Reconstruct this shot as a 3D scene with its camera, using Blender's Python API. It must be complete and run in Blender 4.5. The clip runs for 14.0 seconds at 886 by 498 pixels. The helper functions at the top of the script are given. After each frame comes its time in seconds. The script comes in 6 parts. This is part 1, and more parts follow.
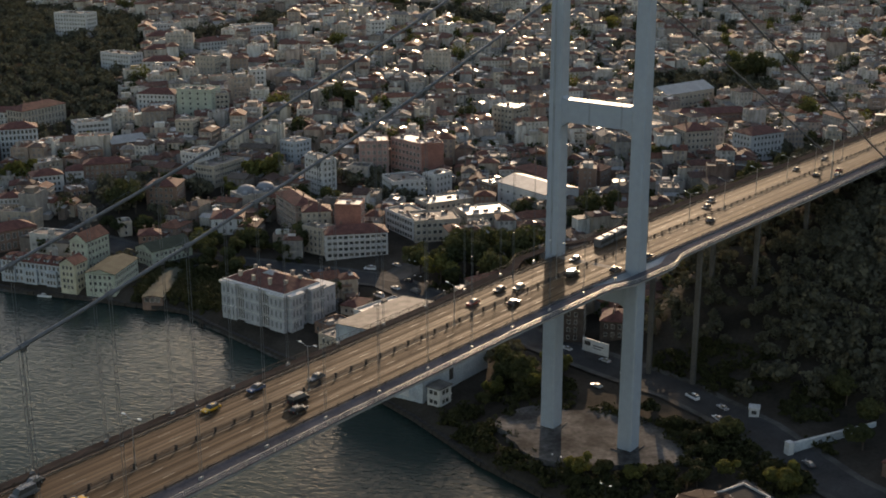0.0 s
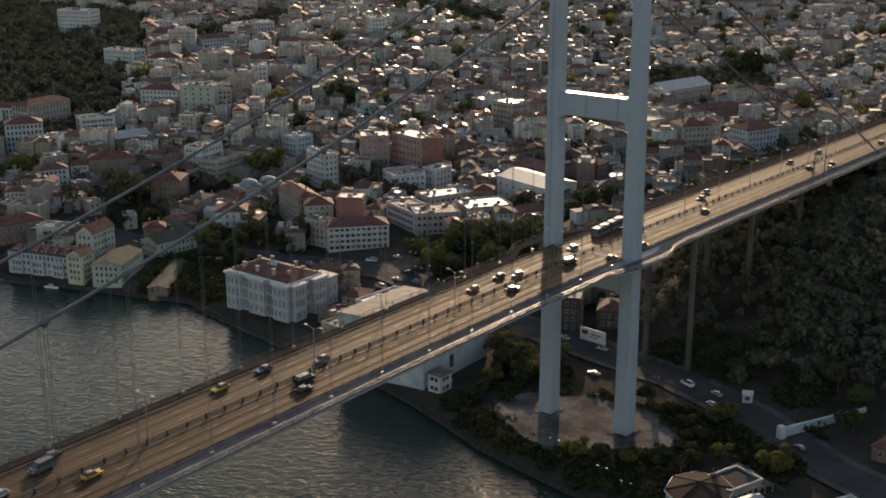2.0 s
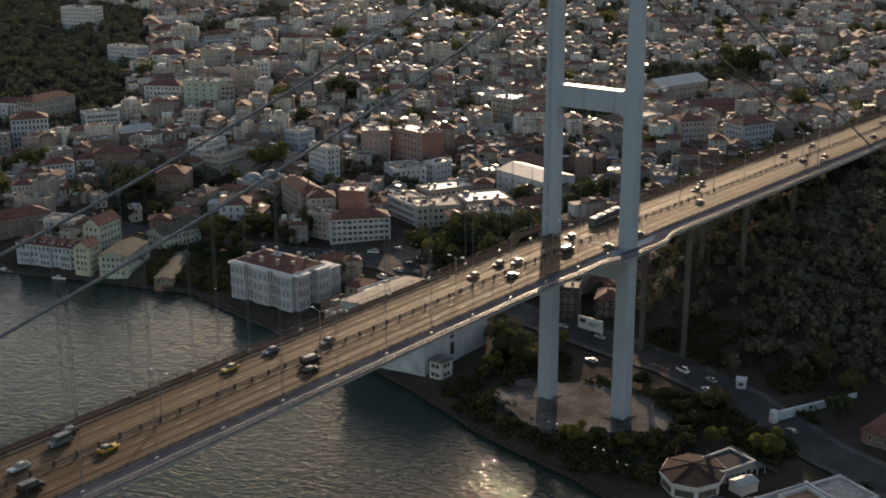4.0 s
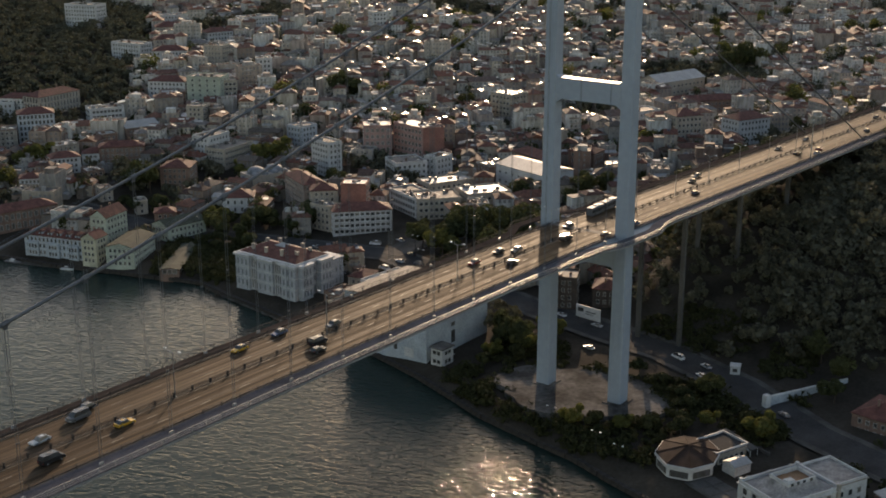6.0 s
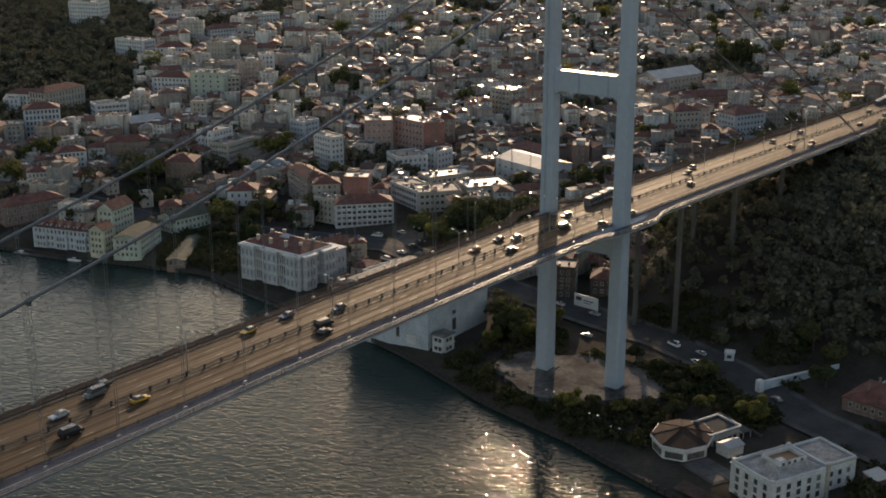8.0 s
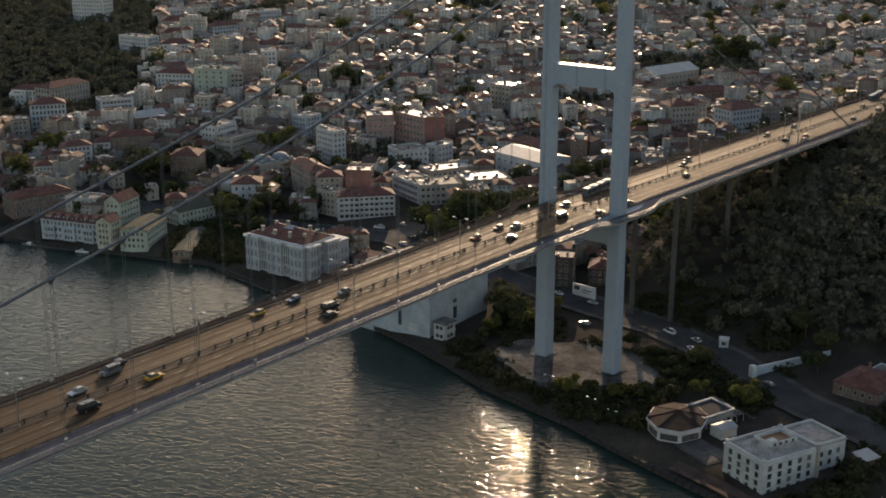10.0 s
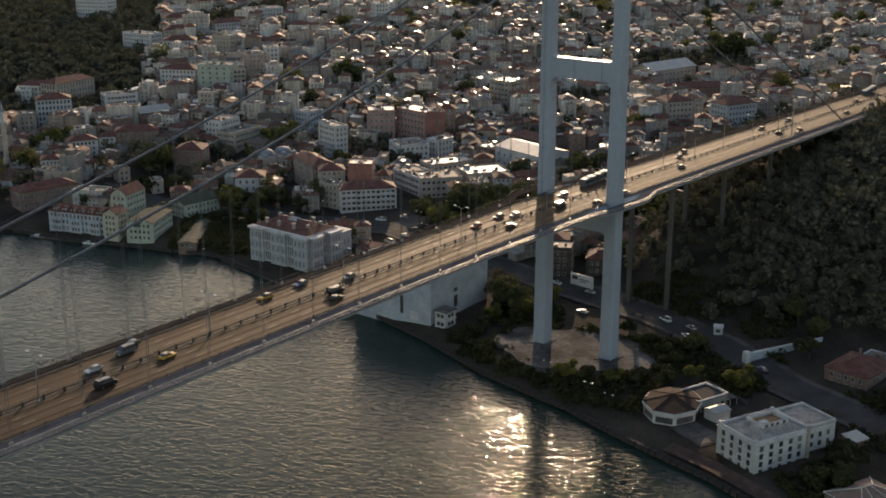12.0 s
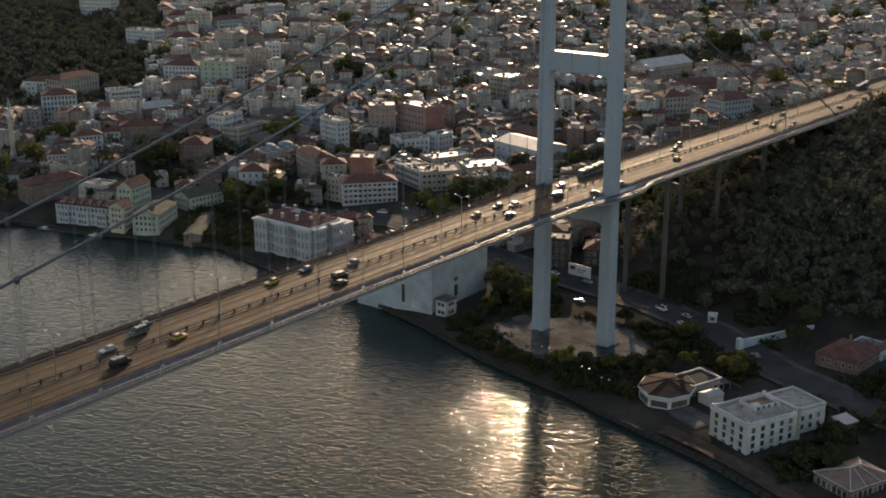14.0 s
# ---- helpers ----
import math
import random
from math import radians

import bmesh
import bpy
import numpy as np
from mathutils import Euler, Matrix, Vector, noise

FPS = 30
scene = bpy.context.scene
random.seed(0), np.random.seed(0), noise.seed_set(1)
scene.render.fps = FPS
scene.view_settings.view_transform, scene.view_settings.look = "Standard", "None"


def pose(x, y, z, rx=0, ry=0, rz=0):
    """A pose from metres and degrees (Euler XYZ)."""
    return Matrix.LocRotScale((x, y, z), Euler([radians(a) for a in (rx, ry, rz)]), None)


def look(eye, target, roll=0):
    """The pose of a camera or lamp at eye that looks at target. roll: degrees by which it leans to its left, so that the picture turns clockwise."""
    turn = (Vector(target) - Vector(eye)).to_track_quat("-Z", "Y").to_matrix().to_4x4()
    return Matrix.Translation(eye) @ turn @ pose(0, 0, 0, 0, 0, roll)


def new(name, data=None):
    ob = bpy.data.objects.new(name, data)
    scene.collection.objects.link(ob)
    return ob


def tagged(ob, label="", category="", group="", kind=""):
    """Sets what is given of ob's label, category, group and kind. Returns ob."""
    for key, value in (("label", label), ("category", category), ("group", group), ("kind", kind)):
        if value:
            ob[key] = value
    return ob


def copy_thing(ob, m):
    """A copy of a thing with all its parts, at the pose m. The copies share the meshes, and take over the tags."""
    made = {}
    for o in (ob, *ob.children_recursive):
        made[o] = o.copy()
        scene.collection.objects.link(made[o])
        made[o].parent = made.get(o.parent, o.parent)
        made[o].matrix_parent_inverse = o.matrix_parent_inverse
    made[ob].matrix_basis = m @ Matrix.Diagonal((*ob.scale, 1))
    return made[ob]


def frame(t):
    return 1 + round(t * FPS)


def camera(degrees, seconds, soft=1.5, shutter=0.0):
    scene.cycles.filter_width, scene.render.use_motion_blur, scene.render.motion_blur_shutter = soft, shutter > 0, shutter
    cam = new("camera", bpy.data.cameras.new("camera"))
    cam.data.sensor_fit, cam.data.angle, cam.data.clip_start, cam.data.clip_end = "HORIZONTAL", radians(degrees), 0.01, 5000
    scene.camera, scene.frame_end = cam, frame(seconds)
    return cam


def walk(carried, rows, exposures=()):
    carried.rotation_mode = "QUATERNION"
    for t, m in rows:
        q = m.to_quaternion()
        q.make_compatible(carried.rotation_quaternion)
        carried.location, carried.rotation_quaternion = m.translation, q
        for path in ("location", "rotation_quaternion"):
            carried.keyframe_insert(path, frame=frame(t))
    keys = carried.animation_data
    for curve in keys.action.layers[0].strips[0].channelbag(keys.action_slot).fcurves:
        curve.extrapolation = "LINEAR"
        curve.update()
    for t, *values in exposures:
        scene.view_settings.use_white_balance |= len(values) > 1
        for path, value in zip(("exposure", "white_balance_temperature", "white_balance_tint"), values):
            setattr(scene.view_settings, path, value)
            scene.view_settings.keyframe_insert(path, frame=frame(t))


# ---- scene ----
# Camera: x along the bridge towards the land, y across it, z up from the water.
cam = camera(38.32, 14.0, soft=1.85)
ROWS = [
    (0.0, -323.081, -184.245, 179.869, 36.711, -16.811, -0.107),
    (1.0, -327.268, -187.073, 179.817, 36.689, -16.837, -0.091),
    (2.0, -331.609, -189.956, 179.767, 36.667, -16.863, -0.076),
    (3.0, -336.085, -192.890, 179.718, 36.644, -16.889, -0.063),
    (4.0, -340.681, -195.871, 179.671, 36.622, -16.914, -0.051),
    (5.0, -345.380, -198.896, 179.626, 36.601, -16.939, -0.041),
    (6.0, -350.164, -201.961, 179.583, 36.579, -16.964, -0.032),
    (7.0, -355.018, -205.063, 179.541, 36.558, -16.988, -0.025),
    (8.0, -359.923, -208.197, 179.500, 36.536, -17.012, -0.019),
    (9.0, -364.865, -211.361, 179.462, 36.515, -17.036, -0.014),
    (10.0, -369.824, -214.550, 179.425, 36.495, -17.060, -0.011),
    (11.0, -374.786, -217.762, 179.390, 36.474, -17.083, -0.009),
    (12.0, -379.733, -220.992, 179.356, 36.454, -17.106, -0.009),
    (13.0, -384.648, -224.237, 179.325, 36.433, -17.129, -0.010),
    (14.0, -389.515, -227.494, 179.295, 36.413, -17.151, -0.012),
]


def aim(x, y, z, yaw, pitch, roll):
    d = Vector((math.cos(radians(yaw)) * math.cos(radians(pitch)), math.sin(radians(yaw)) * math.cos(radians(pitch)), math.sin(radians(pitch))))
    eye = Vector((x, y, z))
    return look(eye, eye + d * 100, roll)


walk(cam, [(t, aim(*r)) for t, *r in ROWS], [(0, 0.82, 7000, 17), (14, 0.82, 7000, 17)])

# ---- light ----
SUN_AZ, SUN_EL = 31.3, 14.0
world = bpy.data.worlds.new("sky")
scene.world = world
world.use_nodes = True
wn = world.node_tree
sky = wn.nodes.new("ShaderNodeTexSky")
sky.sky_type = "NISHITA"
sky.sun_disc = False
sky.sun_elevation = radians(SUN_EL)
sky.sun_rotation = radians(90 - SUN_AZ)
sky.dust_density = 1.0
sky.air_density = 1.2
wn.links.new(sky.outputs[0], wn.nodes["Background"].inputs[0])
wn.nodes["Background"].inputs[1].default_value = 0.124
sun = new("sun", bpy.data.lights.new("sun", "SUN"))
sun.data.energy, sun.data.angle, sun.data.color = 2.45, radians(0.6), (1.0, 0.77, 0.52)
SD = Vector((math.cos(radians(SUN_AZ)) * math.cos(radians(SUN_EL)), math.sin(radians(SUN_AZ)) * math.cos(radians(SUN_EL)), math.sin(radians(SUN_EL))))
sun.matrix_world = look(SD * 500, (0, 0, 0))


# ---- materials ----
def mat(name, rough=0.7, metal=0.0, spec=0.5):
    m = bpy.data.materials.new(name)
    m.use_nodes = True
    b = m.node_tree.nodes["Principled BSDF"]
    b.inputs["Roughness"].default_value, b.inputs["Metallic"].default_value = rough, metal
    b.inputs["Specular IOR Level"].default_value = spec
    return m, m.node_tree, b


def node(nt, kind, **values):
    n = nt.nodes.new(kind)
    for key, value in values.items():
        if key in n.inputs:
            n.inputs[key].default_value = value
    return n


def mix(nt, fac, a, b, blend="MIX"):
    n = nt.nodes.new("ShaderNodeMix")
    n.data_type, n.blend_type = "RGBA", blend
    for sock, v in ((n.inputs[0], fac), (n.inputs[6], a), (n.inputs[7], b)):
        if isinstance(v, (int, float)):
            sock.default_value = v
        elif isinstance(v, tuple):
            sock.default_value = (*v, 1)
        else:
            nt.links.new(v, sock)
    return n.outputs[2]


def ramp(nt, source, stops, constant=False):
    r = nt.nodes.new("ShaderNodeValToRGB")
    if constant:
        r.color_ramp.interpolation = "CONSTANT"
    el = r.color_ramp.elements
    for i, (p, c) in enumerate(stops):
        e = el[i] if i < 2 else el.new(p)
        e.position, e.color = p, (*c, 1)
    nt.links.new(source, r.inputs[0])
    return r.outputs[0]


def place(nt, scale=(1, 1, 1)):
    tc = nt.nodes.new("ShaderNodeTexCoord")
    mp = node(nt, "ShaderNodeMapping", Scale=scale)
    nt.links.new(tc.outputs["Object"], mp.inputs[0])
    return mp.outputs[0]


def grain(nt, scale, detail=4.0, stretch=(1, 1, 1)):
    n = node(nt, "ShaderNodeTexNoise", Scale=scale, Detail=detail)
    nt.links.new(place(nt, stretch), n.inputs["Vector"])
    return n.outputs["Fac"]


def bumped(nt, b, height, strength=0.3, distance=0.05):
    n = node(nt, "ShaderNodeBump", Strength=strength, Distance=distance)
    nt.links.new(height, n.inputs["Height"])
    nt.links.new(n.outputs[0], b.inputs["Normal"])


def plain(name, color, rough=0.7, metal=0.0, vary=0.25, coarse=0.15, fine=2.5, bump=0.2, spec=0.5, speck=0.25):
    """A surface with two scales of wear over one base colour."""
    m, nt, b = mat(name, rough, metal, spec)
    dark = tuple(c * (1 - vary) for c in color)
    light = tuple(min(1, c * (1 + vary * 0.6)) for c in color)
    a = ramp(nt, grain(nt, coarse, 6), [(0.3, dark), (0.7, light)])
    f = ramp(nt, grain(nt, fine, 5), [(0.3, (1 - speck,) * 3), (0.7, (1.05, 1.05, 1.05))])
    nt.links.new(mix(nt, 1.0, a, f, "MULTIPLY"), b.inputs["Base Color"])
    if bump:
        bumped(nt, b, grain(nt, fine * 2, 4), bump)
    return m


def varied(name, colors, rough=0.8, island=False, streak=True, bump=None):
    """One of several paints, chosen by chance for each object (or each loose piece), with streaks of dirt."""
    m, nt, b = mat(name, rough)
    if island:
        pick = nt.nodes.new("ShaderNodeNewGeometry").outputs["Random Per Island"]
    else:
        pick = nt.nodes.new("ShaderNodeObjectInfo").outputs["Random"]
    n = len(colors)
    base = ramp(nt, pick, [(i / n, c) for i, c in enumerate(colors)], True)
    dirt = ramp(nt, grain(nt, 0.5, 6, (1, 1, 0.3)), [(0.35, (0.62, 0.6, 0.56)), (0.65, (1.05, 1.05, 1.05))])
    fine = ramp(nt, grain(nt, 4.0, 4), [(0.3, (0.85, 0.85, 0.85)), (0.7, (1.05, 1.05, 1.05))])
    nt.links.new(mix(nt, 1.0, mix(nt, 1.0, base, dirt, "MULTIPLY"), fine, "MULTIPLY"), b.inputs["Base Color"])
    bumped(nt, b, grain(nt, bump or 6.0, 3), 0.25)
    return m


def tile_roof(name, colors, island=False):
    m, nt, b = mat(name, 0.8, 0.0, 0.25)
    pick = nt.nodes.new("ShaderNodeNewGeometry").outputs["Random Per Island"] if island else nt.nodes.new("ShaderNodeObjectInfo").outputs["Random"]
    base = ramp(nt, pick, [(i / len(colors), c) for i, c in enumerate(colors)], True)
    dirt = ramp(nt, grain(nt, 0.7, 6), [(0.3, (0.5, 0.5, 0.5)), (0.7, (1.15, 1.1, 1.05))])
    w = node(nt, "ShaderNodeTexNoise", Scale=3.0, Detail=3.0)
    nt.links.new(place(nt), w.inputs["Vector"])
    fine = ramp(nt, w.outputs["Fac"], [(0.3, (0.7, 0.7, 0.7)), (0.7, (1.15, 1.1, 1.1))])
    nt.links.new(mix(nt, 1.0, mix(nt, 1.0, base, dirt, "MULTIPLY"), fine, "MULTIPLY"), b.inputs["Base Color"])
    bumped(nt, b, w.outputs["Fac"], 0.5, 0.1)
    return m


def water_mat():
    m, nt, b = mat("sea_water", 0.035, 0.0, 0.118)
    b.inputs["IOR"].default_value = 1.33
    big = grain(nt, 0.012, 3)
    nt.links.new(ramp(nt, big, [(0.3, (0.014, 0.024, 0.020)), (0.7, (0.021, 0.035, 0.029))]), b.inputs["Base Color"])
    tc = nt.nodes.new("ShaderNodeTexCoord")
    mp = node(nt, "ShaderNodeMapping", Scale=(0.9, 1.75, 1.0), Rotation=(0, 0, radians(20)))
    mp.vector_type = "TEXTURE"
    nt.links.new(tc.outputs["Object"], mp.inputs[0])
    w1 = node(nt, "ShaderNodeTexNoise", Scale=0.56, Detail=2.0, Roughness=0.58, Distortion=0.6)
    nt.links.new(mp.outputs[0], w1.inputs["Vector"])
    w2 = node(nt, "ShaderNodeTexNoise", Scale=0.22, Detail=2.0, Roughness=0.5)
    nt.links.new(mp.outputs[0], w2.inputs["Vector"])
    add = nt.nodes.new("ShaderNodeMath")
    add.operation = "MULTIPLY_ADD"
    add.inputs[1].default_value = 0.6
    nt.links.new(w2.outputs["Fac"], add.inputs[0])
    nt.links.new(w1.outputs["Fac"], add.inputs[2])
    bumped(nt, b, add.outputs[0], 0.6, 0.5)
    return m


def road_mat():
    """Worn mastic asphalt with wheel tracks along the lanes."""
    m, nt, b = mat("bridge_asphalt", 0.7, 0.0, 0.08)
    lanes = grain(nt, 1.0, 2, (0.0015, 0.95, 0.02))
    fine = grain(nt, 1.0, 5, (0.05, 2.2, 1))
    patch = grain(nt, 0.03, 3)
    c = ramp(nt, lanes, [(0.38, (0.045, 0.029, 0.017)), (0.45, (0.091, 0.059, 0.033)), (0.50, (0.053, 0.034, 0.020)), (0.56, (0.095, 0.061, 0.035)), (0.62, (0.060, 0.039, 0.023))])
    f = ramp(nt, fine, [(0.3, (0.72, 0.71, 0.70)), (0.7, (1.15, 1.15, 1.15))])
    q = ramp(nt, patch, [(0.35, (0.85, 0.84, 0.83)), (0.65, (1.08, 1.08, 1.08))])
    # dark paving seams along the lanes
    wave = node(nt, "ShaderNodeTexWave", Scale=0.245, Distortion=0.0)
    wave.bands_direction = "Y"
    nt.links.new(place(nt), wave.inputs["Vector"])
    seam = ramp(nt, wave.outputs["Fac"], [(0.02, (0.55, 0.53, 0.52)), (0.22, (1.0, 1.0, 1.0))])
    whole = mix(nt, 1.0, mix(nt, 1.0, c, f, "MULTIPLY"), q, "MULTIPLY")
    nt.links.new(mix(nt, 1.0, whole, seam, "MULTIPLY"), b.inputs["Base Color"])
    nt.links.new(ramp(nt, lanes, [(0.4, (0.82, 0.82, 0.82)), (0.6, (0.66, 0.66, 0.66))]), b.inputs["Roughness"])
    bumped(nt, b, grain(nt, 3.0, 4), 0.12)
    return m


def leaf_mat(name, a, c, thinness=0.3):
    m, nt, b = mat(name, 0.85, 0.0, 0.06)
    r = nt.nodes.new("ShaderNodeNewGeometry").outputs["Random Per Island"]
    o = nt.nodes.new("ShaderNodeObjectInfo").outputs["Random"]
    per = ramp(nt, o, [(0.0, (0.75, 0.8, 0.8)), (1.0, (1.2, 1.1, 0.95))])
    nt.links.new(mix(nt, 1.0, ramp(nt, r, [(0.0, a), (1.0, c)]), per, "MULTIPLY"), b.inputs["Base Color"])
    # leaves let some of the sun through
    thin = nt.nodes.new("ShaderNodeBsdfTranslucent")
    thin.inputs[0].default_value = (c[0] * 1.3, c[1] * 1.4, c[2] * 1.1, 1)
    both = nt.nodes.new("ShaderNodeMixShader")
    both.inputs[0].default_value = thinness
    nt.links.new(b.outputs[0], both.inputs[1])
    nt.links.new(thin.outputs[0], both.inputs[2])
    nt.links.new(both.outputs[0], nt.nodes["Material Output"].inputs[0])
    return m


